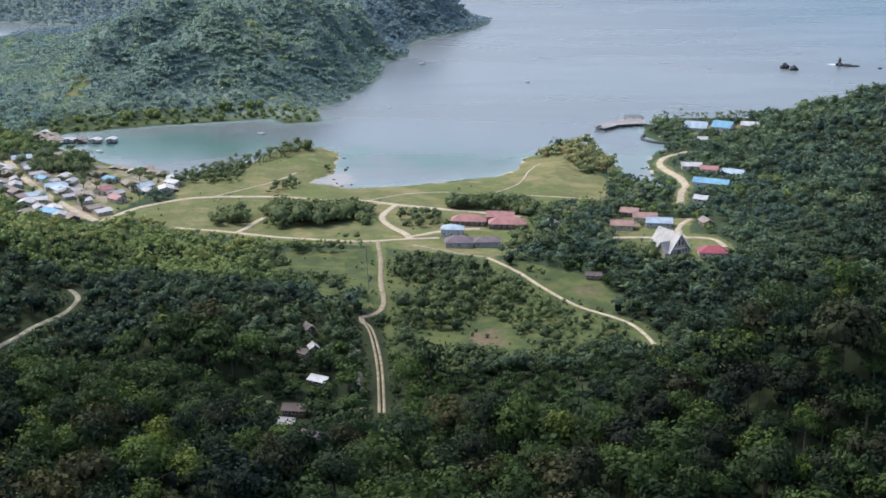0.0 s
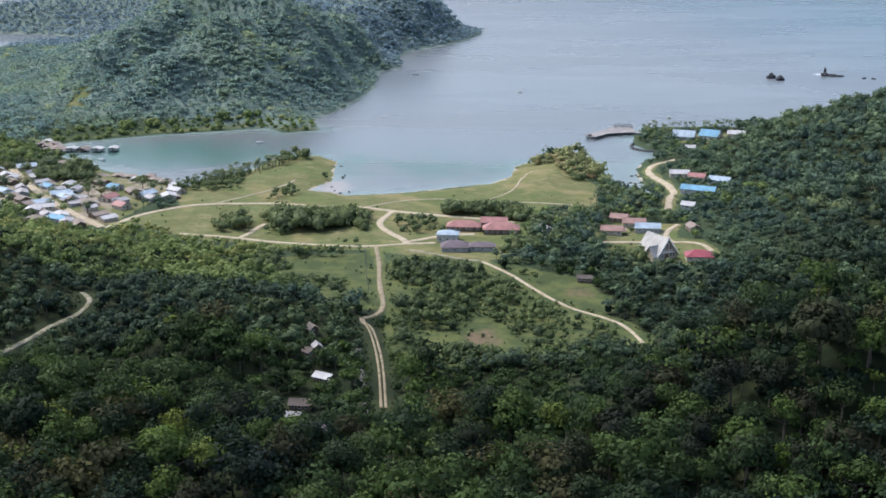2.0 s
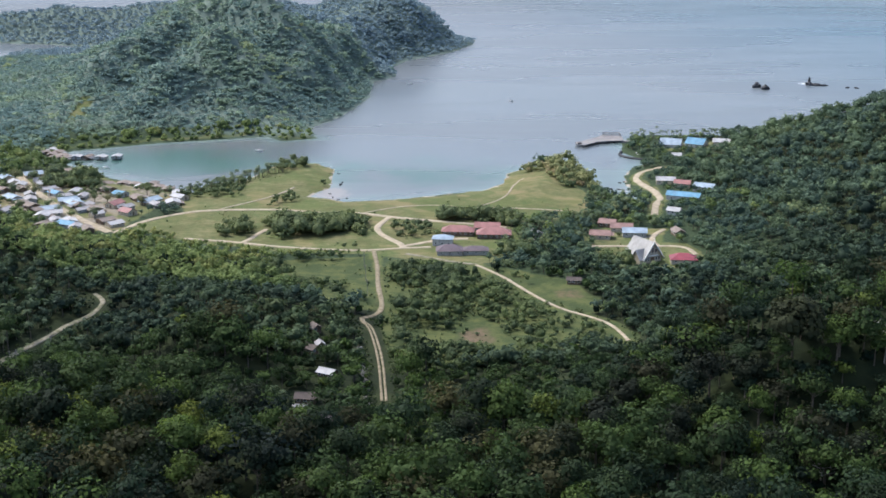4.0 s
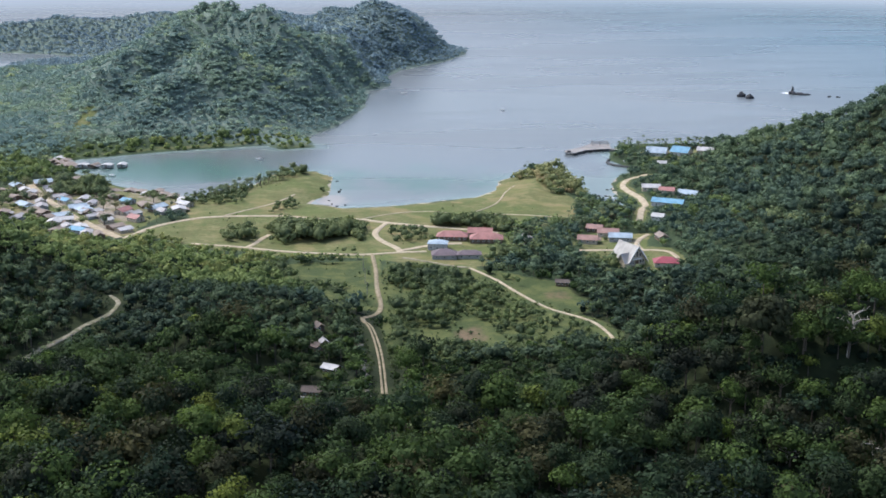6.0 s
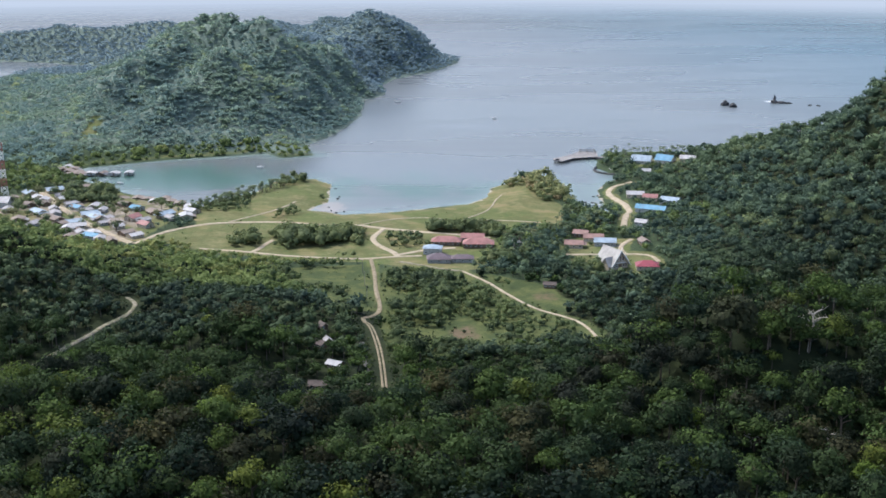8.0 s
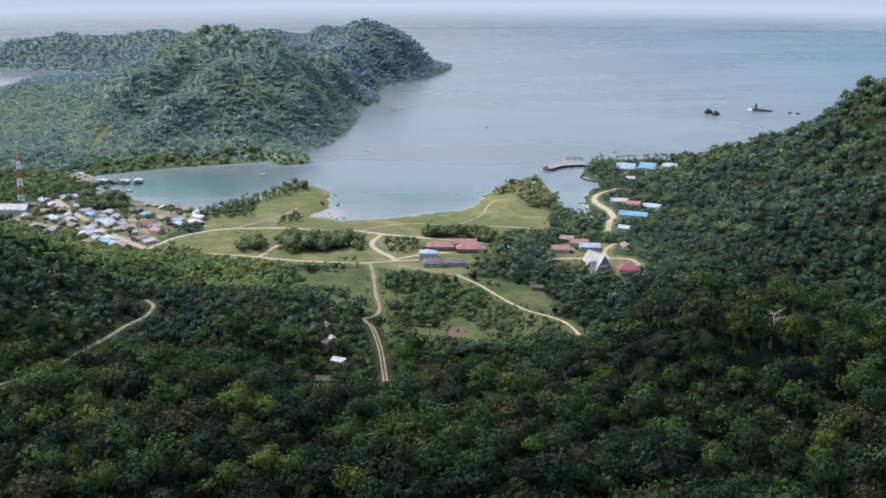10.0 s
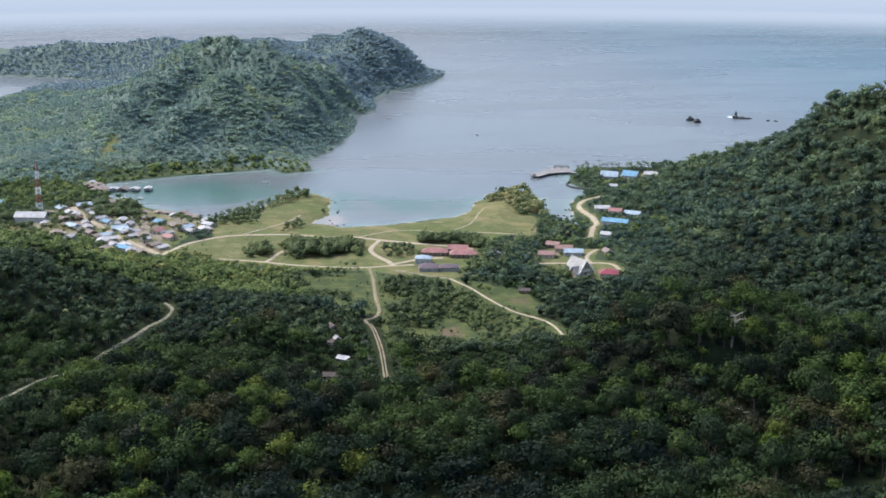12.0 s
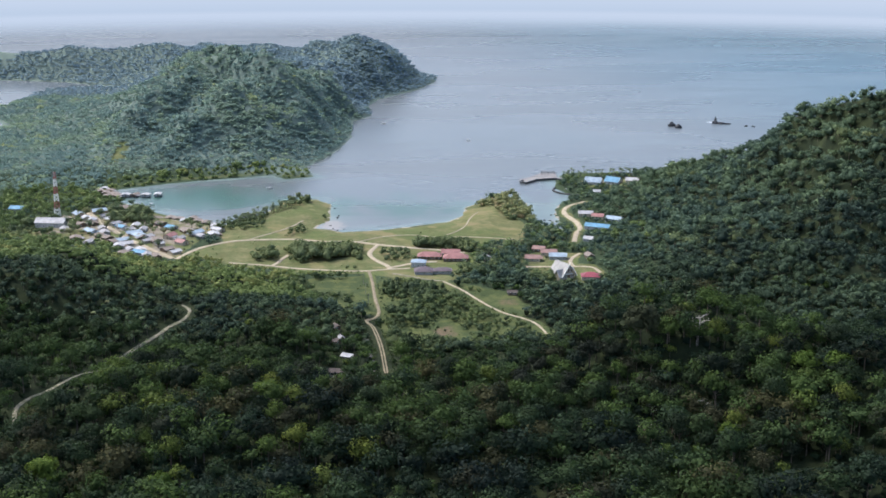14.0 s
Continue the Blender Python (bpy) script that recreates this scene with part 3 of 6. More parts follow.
# ---------------------------------------------------------------- foliage
def crown_shape(rng, lumps, cards, size, squash=0.85, core=0.5, spread=0.55, lift=0.0):
    """Quads of a crown of radius about 1 round the origin, as rows of place and normal: leaf clumps on a handful of rounded
    boughs. The leaves of a bough share its rounded shading, as small leaves do from afar."""
    centres = []
    for k in range(lumps):
        a, e = rng.uniform(0, 2 * math.pi), math.asin(rng.uniform(-0.35, 0.95))
        d = rng.uniform(spread - 0.13, spread + 0.13) if k else 0.1
        centres.append(((d * math.cos(a) * math.cos(e), d * math.sin(a) * math.cos(e), d * math.sin(e) * 0.95), rng.uniform(0.26, 0.46) if k else 0.55))
    rows = []
    per = max(1, cards // lumps)
    for (cx, cy, cz), rad in centres:
        centre = np.array((cx, cy, cz))
        for _ in range(per):
            n = rng.normal(size=3)
            n /= np.linalg.norm(n)
            if n[2] < -0.35:
                n[2] *= -0.6
            p = centre + n * rad * rng.uniform(0.80, 1.12)
            face = centre * 0.9 + n
            face = face / np.linalg.norm(face) + rng.normal(size=3) * 0.38
            face /= np.linalg.norm(face)
            t = np.cross(face, rng.normal(size=3))
            t /= np.linalg.norm(t) + 1e-9
            b = np.cross(face, t)
            s, q = size * rng.uniform(0.55, 1.3), rng.uniform(0.5, 0.9)
            droop = face * s * 0.25
            soft = n * 0.8 + centre * 0.5 + face * 0.45 + np.array((0, 0, lift))
            soft /= np.linalg.norm(soft)
            for v in (t * s + b * s * q - droop, -t * s * 0.9 + b * s * q, -t * s - b * s * q - droop, t * s * 0.8 - b * s * q):
                rows.append((*(p + v), *soft))
    if core:        # the leafy mass inside, lumpy
        ringz = ((0.0, 1.0), (0.86, 0.42), (0.80, -0.5))
        grid = []
        for r, z in ringz:
            grid.append([np.array((r * math.cos(k * math.pi * 0.4 + z), r * math.sin(k * math.pi * 0.4 + z), z)) * core * (rng.uniform(0.86, 1.14) if r else 1) for k in range(5)])
        for r0, r1 in zip(grid, grid[1:]):
            for i in range(5):
                rows += [(*v, *((v + (0, 0, lift * core)) / (np.linalg.norm(v + (0, 0, lift * core)) + 1e-9))) for v in (r0[i], r1[i], r1[(i + 1) % 5], r0[(i + 1) % 5])]
    rows = np.array(rows)
    rows[:, 2] *= squash
    return rows


def leaf_mesh(name, co, normals, material):
    """A mesh of loose leaf quads that carries its own soft normals."""
    me = bpy.data.meshes.new(name)
    mesh_from(me, co, np.arange(len(co)).reshape(-1, 4))
    me.attributes.new("custom_normal", "FLOAT_VECTOR", "POINT").data.foreach_set("vector", np.asarray(normals, np.float32).ravel())
    me.materials.append(material)
    return me


def trunk_shape(sides=4):
    """Quads of a tapered stem from 0 to -1 in z, of radius 1 at its foot."""
    co = []
    for k in range(sides):
        a, b = 2 * math.pi * k / sides, 2 * math.pi * (k + 1) / sides
        co += [(math.cos(a), math.sin(a), -1), (math.cos(b), math.sin(b), -1), (0.5 * math.cos(b), 0.5 * math.sin(b), 0), (0.5 * math.cos(a), 0.5 * math.sin(a), 0)]
    return np.array(co)


def stand(name, places, shapes, material, label, category, trunks=True):
    """One mesh of many trees. places: rows of x, y, crown radius, crown height above ground, tint."""
    rng = np.random.RandomState(len(places))
    parts_co, parts_no, parts_tint = [], [], []
    pick = rng.randint(0, len(shapes), len(places))
    turn = rng.uniform(0, 2 * math.pi, len(places))
    gz = ground_z(places[:, 0], places[:, 1])
    tall, wide, deep = rng.uniform(0.8, 1.25, len(places)), rng.uniform(0.82, 1.2, len(places)), rng.uniform(0.82, 1.2, len(places))
    for k, shape in enumerate(shapes):
        w = np.where(pick == k)[0]
        if not len(w):
            continue
        c, s = np.cos(turn[w])[:, None], np.sin(turn[w])[:, None]
        x, y, z = shape[:, 0][None] * wide[w][:, None], shape[:, 1][None] * deep[w][:, None], shape[:, 2][None]
        r = places[w, 2][:, None]
        co = np.stack([(x * c - y * s) * r + places[w, 0][:, None], (x * s + y * c) * r + places[w, 1][:, None],
                       z * r * tall[w][:, None] + (gz[w] + places[w, 3])[:, None]], 2)
        parts_co.append(co.reshape(-1, 3))
        nx, ny = shape[:, 3][None], shape[:, 4][None]
        parts_no.append(np.stack([nx * c - ny * s, nx * s + ny * c, np.broadcast_to(shape[:, 5][None], (len(w), len(shape)))], 2).reshape(-1, 3))
        parts_tint.append(np.repeat(places[w, 4], len(shape) // 4))
    co = np.concatenate(parts_co)
    tint = np.concatenate(parts_tint)
    me = leaf_mesh(name, co, np.concatenate(parts_no), material)
    me.attributes.new("tint", "FLOAT", "FACE").data.foreach_set("value", tint.astype(np.float32))
    ob = tagged(new(name, me), label, category, kind="stuff")
    if trunks:
        t = trunk_shape(3)
        r = (0.035 * places[:, 2] + 0.10)[:, None]
        hgt = (places[:, 3] + 0.5)[:, None]
        co = np.stack([t[:, 0][None] * r + places[:, 0][:, None], t[:, 1][None] * r + places[:, 1][:, None],
                       t[:, 2][None] * hgt + (gz + places[:, 3])[:, None]], 2).reshape(-1, 3)
        me = bpy.data.meshes.new("trunks")
        mesh_from(me, co, np.arange(len(co)).reshape(-1, 4))
        me.materials.append(M["bark"])
        tr = tagged(new("trunks", me), kind="stuff")
        tr.parent = ob
    return ob


RNG = np.random.RandomState(11)


def scatter(x0, x1, y0, y1, step):
    """Jittered places over an oblong."""
    xs, ys = np.arange(x0, x1, step), np.arange(y0, y1, step)
    gx, gy = np.meshgrid(xs, ys)
    gx = gx + (np.arange(len(ys)) % 2)[:, None] * step / 2
    return gx.ravel() + RNG.uniform(-0.42, 0.42, gx.size) * step, gy.ravel() + RNG.uniform(-0.42, 0.42, gx.size) * step


# Clumps of shrubs and trees on open ground: x, y, half sizes, share covered, crown radius
CLUMPS = [
    (-84, 817, 26, 31, 1.0, 5.2), (-104, 802, 15, 20, 0.95, 4.0), (-72, 828, 20, 14, 0.95, 4.6), (-56, 804, 13, 14, 0.9, 3.6), (-95, 838, 12, 10, 0.8, 3.0), (-132, 800, 11, 17, 0.95, 3.8),
    (-24, 806, 16, 9, 0.9, 2.6), (6, 834, 15, 15, 1.0, 4.6), (24, 826, 16, 13, 1.0, 4.8), (36, 816, 12, 10, 0.9, 4.2), (-20, 791, 14, 7, 0.9, 2.4), (-60, 754, 9, 6, 0.8, 2.8), (-88, 752, 3, 4, 1.0, 3.0),
    (84, 962, 15, 46, 0.95, 3.6), (66, 985, 16, 22, 0.8, 2.8), (-124, 1002, 12, 18, 0.8, 2.8), (-112, 884, 10, 12, 0.85, 2.6), (-92, 936, 4, 22, 0.5, 2.0),
    (-62, 896, 10, 6, 0.8, 2.2), (-168, 900, 22, 12, 0.7, 2.6), (-120, 868, 5, 6, 0.7, 2.2), (-4, 870, 5, 3, 0.5, 1.8),
    (-14, 700, 20, 26, 0.95, 3.6), (8, 680, 24, 28, 0.75, 3.4), (24, 652, 26, 26, 0.7, 2.8), (-10, 640, 16, 30, 0.8, 3.2), (50, 618, 26, 24, 0.62, 2.6),
    (5, 570, 26, 18, 0.85, 3.2), (40, 570, 22, 16, 0.75, 2.8), (-22, 590, 8, 40, 0.7, 2.6), (64, 600, 14, 14, 0.7, 2.4), (36, 690, 8, 14, 0.6, 2.6),
    (-72, 676, 18, 14, 0.6, 2.4), (-66, 748, 20, 3.5, 0.85, 2.4), (-92, 738, 10, 5, 0.7, 2.6), (-50, 650, 8, 16, 0.6, 2.4), (-80, 735, 20, 5, 0.6, 2.4), (-98, 700, 12, 24, 0.7, 2.8),
    (100, 790, 20, 8, 0.3, 3.2), (92, 742, 8, 24, 0.5, 3.0), (112, 832, 16, 22, 0.8, 3.6), (40, 748, 14, 12, 0.95, 4.6), (62, 734, 18, 12, 0.95, 4.8), (86, 722, 12, 10, 0.9, 4.4), (58, 790, 12, 12, 0.8, 4.0), (-278, 940, 24, 24, 0.95, 4.6), (-252, 905, 14, 14, 0.5, 3.2), (-310, 915, 20, 30, 0.4, 3.4), (-240, 850, 14, 20, 0.25, 3.0), (-365, 925, 24, 30, 0.95, 4.2), (-215, 925, 14, 14, 0.5, 3.0), (-300, 870, 14, 10, 0.2, 3.0), (-345, 872, 26, 16, 0.45, 3.2), (-160, 935, 15, 42, 0.95, 2.3), (-176, 912, 12, 14, 0.9, 2.4),
    (-340, 900, 26, 14, 0.45, 3.4), (160, 965, 16, 26, 0.7, 3.4), (176, 1012, 22, 26, 0.6, 3.6), (170, 900, 24, 30, 0.45, 3.4), (136, 1000, 8, 10, 0.4, 2.4), (128, 945, 5, 30, 0.4, 2.2)]


def clump_cover(x, y):
    best, size = np.zeros(len(x)), np.full(len(x), 3.0)
    for cx, cy, a, b, share, rad in CLUMPS:
        d = np.hypot((x - cx) / a, (y - cy) / b) + 0.16 * ripple(x, y, 7)
        here = share * (d < 1)
        size = np.where(here > best, rad, size)
        best = np.maximum(best, here)
    return best, size


HOUSE_SPOTS = []      # x, y, radius kept clear of trees; filled by the houses


def clear_of_houses(x, y, more=0.0):
    ok = np.ones(len(x), bool)
    for hx, hy, hr in HOUSE_SPOTS:
        ok &= np.hypot(x - hx, y - hy) > hr + more
    return ok


def headroom(x, y, side=3.5):
    """How tall a tree may be without hiding a road or a house just uphill of it."""
    cap = np.full(len(x), 60.0)
    for k in (3, 7, 11, 15, 19, 23, 27, 31, 36, 42, 48, 55, 64, 73, 82):
        for dx in (-side, 0, side):
            room = ground_z(x + dx, y + k) - ground_z(x, y) + 0.31 * k + 0.5
            cap = np.where(road_gap(x + dx, y + k) < 1.6, np.minimum(cap, room), cap)
    for hx, hy, hr in HOUSE_SPOTS:
        d = hy - y - hr * 0.5
        cap = np.where((np.abs(x - hx) < hr * 0.75) & (d > 0) & (d < 32), np.minimum(cap, 2.4 + 0.28 * d), cap)
    return cap


def fit_under(x, y, rad, hgt):
    cap = headroom(x, y)
    rad = np.minimum(rad, np.maximum(cap * 0.55, 0.8))
    return rad, np.minimum(hgt, np.maximum(cap - rad * 0.85, rad * 0.4))


def grow_forest():
    shapes_big = [crown_shape(np.random.RandomState(10 + k), 24, 380, 0.062, core=0.36, spread=0.60) for k in range(6)]
    shapes_near = [crown_shape(np.random.RandomState(20 + k), 15, 120, 0.104, core=0.42) for k in range(7)]
    shapes_mid = [crown_shape(np.random.RandomState(40 + k), 10, 60, 0.150, core=0.48, spread=0.62) for k in range(9)]
    shapes_hill = [crown_shape(np.random.RandomState(50 + k), 13, 92, 0.125, core=0.52, spread=0.62) for k in range(8)]
    shapes_shrub = [crown_shape(np.random.RandomState(80 + k), 11, 66, 0.140, core=0.60) for k in range(5)]
    shapes_plain = [crown_shape(np.random.RandomState(90 + k), 5, 15, 0.30) for k in range(4)]
    shapes_far = [crown_shape(np.random.RandomState(60 + k), 7, 35, 0.20, squash=0.80, core=0.0, spread=0.56, lift=1.6) for k in range(6)]

    shapes_cape = [crown_shape(np.random.RandomState(70 + k), 6, 24, 0.23, squash=0.75, core=0.0, spread=0.54, lift=1.8) for k in range(6)]

    def wooded(x, y, margin=2.0):
        ok = (inland(x, y) > 5) & (open_ground(x, y) < -margin + 2.5 * ripple(x, y, 9)) & (road_gap(x, y) > 2.2) & clear_of_houses(x, y, 2)
        ok &= np.hypot((x - 116) / 9, (y - 426) / 5) > 1
        ok &= np.hypot((x - 354) / 8, (y - 806) / 12) > 1
        ok &= np.hypot((x + 185) / 6, (y - 533) / 5) > 1
        ok &= ~((x > 140) & (x < 300) & (y > 1104))
        return ok & (np.abs(x) < 0.365 * (y + 210) + 30)

    # the near hillside
    x, y = scatter(-330, 330, 318, 560, 8.6)
    k = wooded(x, y)
    x, y = x[k], y[k]
    rad = RNG.uniform(3.6, 6.6, len(x))
    close = 1 - smooth(y, 400, 500)
    big = RNG.uniform(size=len(x)) < 0.16 + 0.14 * close + 0.10 * ripple(x, y, 30)
    rad = np.where(big, RNG.uniform(7.2, 10.5, len(x)) + 2.5 * close * RNG.uniform(size=len(x)), rad)
    keep = big | (RNG.uniform(size=len(x)) > 0.25 * close)
    x, y, rad, big = x[keep], y[keep], rad[keep], big[keep]
    hgt = rad * 0.72 + RNG.uniform(0.5, 4.5, len(x)) + 2.0 * ripple(x, y, 16) + 2.0 * big
    hgt = np.maximum(hgt, rad * 0.7)
    brow = (x > -10) & (x < 84) & (y > 505)        # low growth along the edge of the pasture
    rad, hgt = np.where(brow, np.minimum(rad, 3.6), rad), np.where(brow, np.minimum(hgt, 3.0), hgt)
    rad, hgt = fit_under(x, y, rad, hgt)
    # The broadest ripple of tint stands in for lit and shaded spurs.
    tint = np.clip(RNG.beta(1.6, 2.6, len(x)) + 0.20 * ripple(x, y, 24) + 0.22 * ripple(x, y, 75)
                   + 0.30 * np.exp(-(((x - 168) / 34) ** 2 + ((y - 492) / 22) ** 2)) + 0.30 * np.exp(-(((x + 150) / 40) ** 2 + ((y - 425) / 40) ** 2)), 0, 0.95)
    near_rows = np.column_stack([x, y, rad, hgt, tint])
    tall = rad > 6.8
    # forest on the hill behind
    x, y = scatter(-260, 260, -420, 318, 13.5)
    rad = RNG.uniform(7.0, 11.5, len(x))
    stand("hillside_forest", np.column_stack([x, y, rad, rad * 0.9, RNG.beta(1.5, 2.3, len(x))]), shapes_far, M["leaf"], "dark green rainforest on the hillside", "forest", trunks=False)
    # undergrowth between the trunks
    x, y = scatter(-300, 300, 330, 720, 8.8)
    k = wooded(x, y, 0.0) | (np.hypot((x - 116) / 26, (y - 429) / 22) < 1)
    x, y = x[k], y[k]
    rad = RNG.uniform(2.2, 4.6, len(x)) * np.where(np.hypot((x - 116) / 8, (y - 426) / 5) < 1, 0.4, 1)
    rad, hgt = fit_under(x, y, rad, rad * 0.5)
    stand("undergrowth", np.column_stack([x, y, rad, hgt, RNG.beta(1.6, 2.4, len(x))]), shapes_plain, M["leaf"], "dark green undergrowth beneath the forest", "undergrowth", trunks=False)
    # low growth where roads and houses keep the trees down
    x, y = scatter(-260, 260, 420, 720, 3.0)
    k = wooded(x, y, 0.0)
    x, y = x[k], y[k]
    k = headroom(x, y) < 6
    x, y = x[k], y[k]
    rad = RNG.uniform(1.0, 2.3, len(x))
    rad, hgt = fit_under(x, y, rad, rad * 0.5)
    stand("roadside_growth", np.column_stack([x, y, rad, hgt, RNG.beta(1.6, 2.2, len(x))]), shapes_plain, M["leaf"], "low dark green growth along the forest roads", "undergrowth", trunks=False)
    # valley and ridge
    x, y = scatter(-420, 600, 560, 1200, 6.2)
    k = wooded(x, y) & ~((x < -60) & (y > 1042))
    k &= ~((x > 195 + 14 * ripple(x, y, 20)) & (x + 0.25 * (1100 - y) > 205) & (y < 1088))
    x, y = x[k], y[k]
    rad = np.clip(3.5 * np.exp(0.30 * RNG.normal(size=len(x))), 2.0, 7.0)
    hgt = rad * 0.48 + RNG.uniform(0.0, 3.4, len(x)) + 1.3 * ripple(x, y, 16)
    low = (x < -60) & (y > 690) & (y < 800)
    hgt = np.where(low | ((x > 140) & (y > 1085)), hgt * 0.75, hgt)
    rad, hgt = fit_under(x, y, rad, np.maximum(hgt, rad * 0.4))
    # Here too the broad ripple paints light and shade of spurs into the tint.
    tint = np.clip(RNG.beta(1.8, 2.4, len(x)) + 0.14 * ripple(x, y, 30) + 0.16 * ripple(x, y, 80) + 0.45 * low, 0, 1)
    mid_rows = np.column_stack([x, y, rad, hgt, tint])
    # the hill beyond the church, with larger crowns
    x, y = scatter(170, 600, 560, 1095, 8.0)
    k = wooded(x, y) & (x > 195 + 14 * ripple(x, y, 20)) & (x + 0.25 * (1100 - y) > 205)
    x, y = x[k], y[k]
    rad = np.clip(5.0 * np.exp(0.30 * RNG.normal(size=len(x))), 3.2, 9.5)
    rad, hgt = fit_under(x, y, rad, rad * 0.52 + RNG.uniform(0.0, 4.0, len(x)) + 1.5 * ripple(x, y, 22))
    hill_rows = np.column_stack([x, y, rad, np.maximum(hgt, rad * 0.4), np.clip(RNG.beta(1.8, 2.4, len(x)) + 0.16 * ripple(x, y, 40), 0, 1)])
    # far hills
    x, y = scatter(-1020, 700, 1040, 2040, 7.2)
    k = (inland(x, y) > 2) & ((y > 1200) | ((x < -60) & ((open_ground(x, y) < 0) & (y > 1042)))) & (np.abs(x) < 0.365 * (y + 210) + 30)
    k &= (x < 100) | (y < 1500)
    k &= np.hypot((x + 338) / 9, (y - 1185) / 26) > 1
    k &= (y < 2030) & ((x > -700) | (y < 1990))
    x, y = x[k], y[k]
    # steep ground carries more trees to the acre
    sx, sy = scatter(-420, 60, 1070, 2000, 5.5)
    steep = (ground_z(sx, sy + 6) - ground_z(sx, sy - 6)) / 12
    m = (inland(sx, sy) > 4) & (RNG.uniform(size=len(sx)) < np.clip((steep - 0.18) * 2.6, 0, 0.9))
    x, y = np.concatenate([x, sx[m]]), np.concatenate([y, sy[m]])
    rad = RNG.uniform(2.6, 4.6, len(x)) * (1 + 0.4 * (RNG.uniform(size=len(x)) > 0.88)) * (1.13 + 0.18 * ripple(x, y, 33))
    big = RNG.uniform(size=len(x)) > 0.96
    rad = np.where(big, RNG.uniform(5.0, 7.0, len(x)), rad)
    shore = inland(x, y)
    rad = np.where((shore < 22) & (y < 1170), rad * 0.62, rad)
    tint = np.clip(RNG.beta(1.8, 2.4, len(x)) + 0.55 * np.exp(-(((x + 184) / 30) ** 2 + ((y - 1290) / 60) ** 2)) + 0.5 * np.exp(-(((x + 358) / 20) ** 2 + ((y - 1205) / 40) ** 2)) + 0.22 * ripple(x, y, 70) + 0.20 * ripple(x, y, 23) - 0.08 + 0.2 * (shore < 24) * (y < 1150), 0, 1)
    far_rows = np.column_stack([x, y, rad, rad * 0.26 + RNG.uniform(0.0, 0.9, len(x)) + 0.6 * ripple(x, y, 20) + 0.8 * big, tint])
    fringe = (shore < 26) & (y < 1165) & (x > -330)
    far_rows[fringe, 4] = RNG.uniform(0.45, 1.0, fringe.sum())

    dull = tall & (RNG.uniform(size=len(tall)) < 0.14)
    tall &= ~dull
    stand("dull_crowned_trees", near_rows[dull], shapes_big, M["leaf_brown"], "broad brownish crowns among the near rainforest", "forest")
    stand("near_forest", near_rows[~(tall | dull)], shapes_near, M["leaf"], "dense rainforest covering the near slope, its green darkened as under cloud", "forest")
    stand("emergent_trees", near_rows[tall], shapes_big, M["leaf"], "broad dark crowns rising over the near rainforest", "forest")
    # Edge of the cloud shadow; trees inside get the leaf colour darkened for it.
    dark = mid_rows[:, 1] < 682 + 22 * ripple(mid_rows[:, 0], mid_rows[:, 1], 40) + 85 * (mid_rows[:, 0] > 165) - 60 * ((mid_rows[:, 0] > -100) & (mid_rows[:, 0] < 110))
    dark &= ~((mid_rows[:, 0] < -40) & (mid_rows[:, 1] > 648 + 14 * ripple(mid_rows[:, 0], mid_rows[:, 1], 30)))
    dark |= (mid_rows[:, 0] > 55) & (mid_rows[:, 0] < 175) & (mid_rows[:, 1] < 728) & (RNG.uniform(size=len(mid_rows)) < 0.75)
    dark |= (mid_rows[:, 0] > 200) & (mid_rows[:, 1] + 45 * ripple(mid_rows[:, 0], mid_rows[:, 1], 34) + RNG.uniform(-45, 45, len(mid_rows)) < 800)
    stand("slope_forest", mid_rows[dark], shapes_mid, M["leaf_slope"], "rainforest on the lower valley sides, its green darkened for cloud shadow", "forest")
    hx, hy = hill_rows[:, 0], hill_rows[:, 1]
    # The same cloud shadow on the hill, drawn by choice of leaf colour.
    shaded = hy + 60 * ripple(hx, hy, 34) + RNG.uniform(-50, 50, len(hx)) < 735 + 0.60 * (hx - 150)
    stand("hill_forest", hill_rows[shaded], shapes_hill, M["leaf_hill"], "rainforest with large crowns on the hillside, cloud shadow in its green", "forest")
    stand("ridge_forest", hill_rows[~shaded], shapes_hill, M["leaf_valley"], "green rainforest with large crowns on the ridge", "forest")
    scrub = ~dark & (mid_rows[:, 0] < -40) & (mid_rows[:, 1] > 640) & (mid_rows[:, 1] < 830)
    knoll = ~dark & (np.hypot((mid_rows[:, 0] - 86) / 24, (mid_rows[:, 1] - 960) / 58) < 1)
    mx, my = mid_rows[:, 0], mid_rows[:, 1]
    luck = RNG.uniform(size=len(mx)) + 0.25 * ripple(mx, my, 38)
    scrub |= ~dark & (mx > 30) & (mx < 135) & (my > 765) & (my < 890) & (luck < 0.5)
    scrub |= ~dark & (mx < -200) & (my >= 830) & (my < 1045) & (luck < 0.9)
    scrub |= ~dark & (mx > 120) & (my > 830) & (luck < 0.22)
    scrub &= ~knoll
    stand("scrub_forest", mid_rows[scrub], shapes_mid, M["leaf_scrub"], "light yellowish green secondary forest behind the village", "forest")
    dark |= scrub | knoll
    stand("knoll_scrub", mid_rows[knoll], shapes_mid, M["leaf_olive"], "olive and rust-tinged scrub on the knoll by the bay", "scrub")
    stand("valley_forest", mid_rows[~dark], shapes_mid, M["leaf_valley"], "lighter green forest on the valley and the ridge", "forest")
    stand("shore_thicket", far_rows[fringe], shapes_shrub, M["leaf_scrub"], "light green mangrove and scrub along the far side of the bay", "thicket", trunks=False)
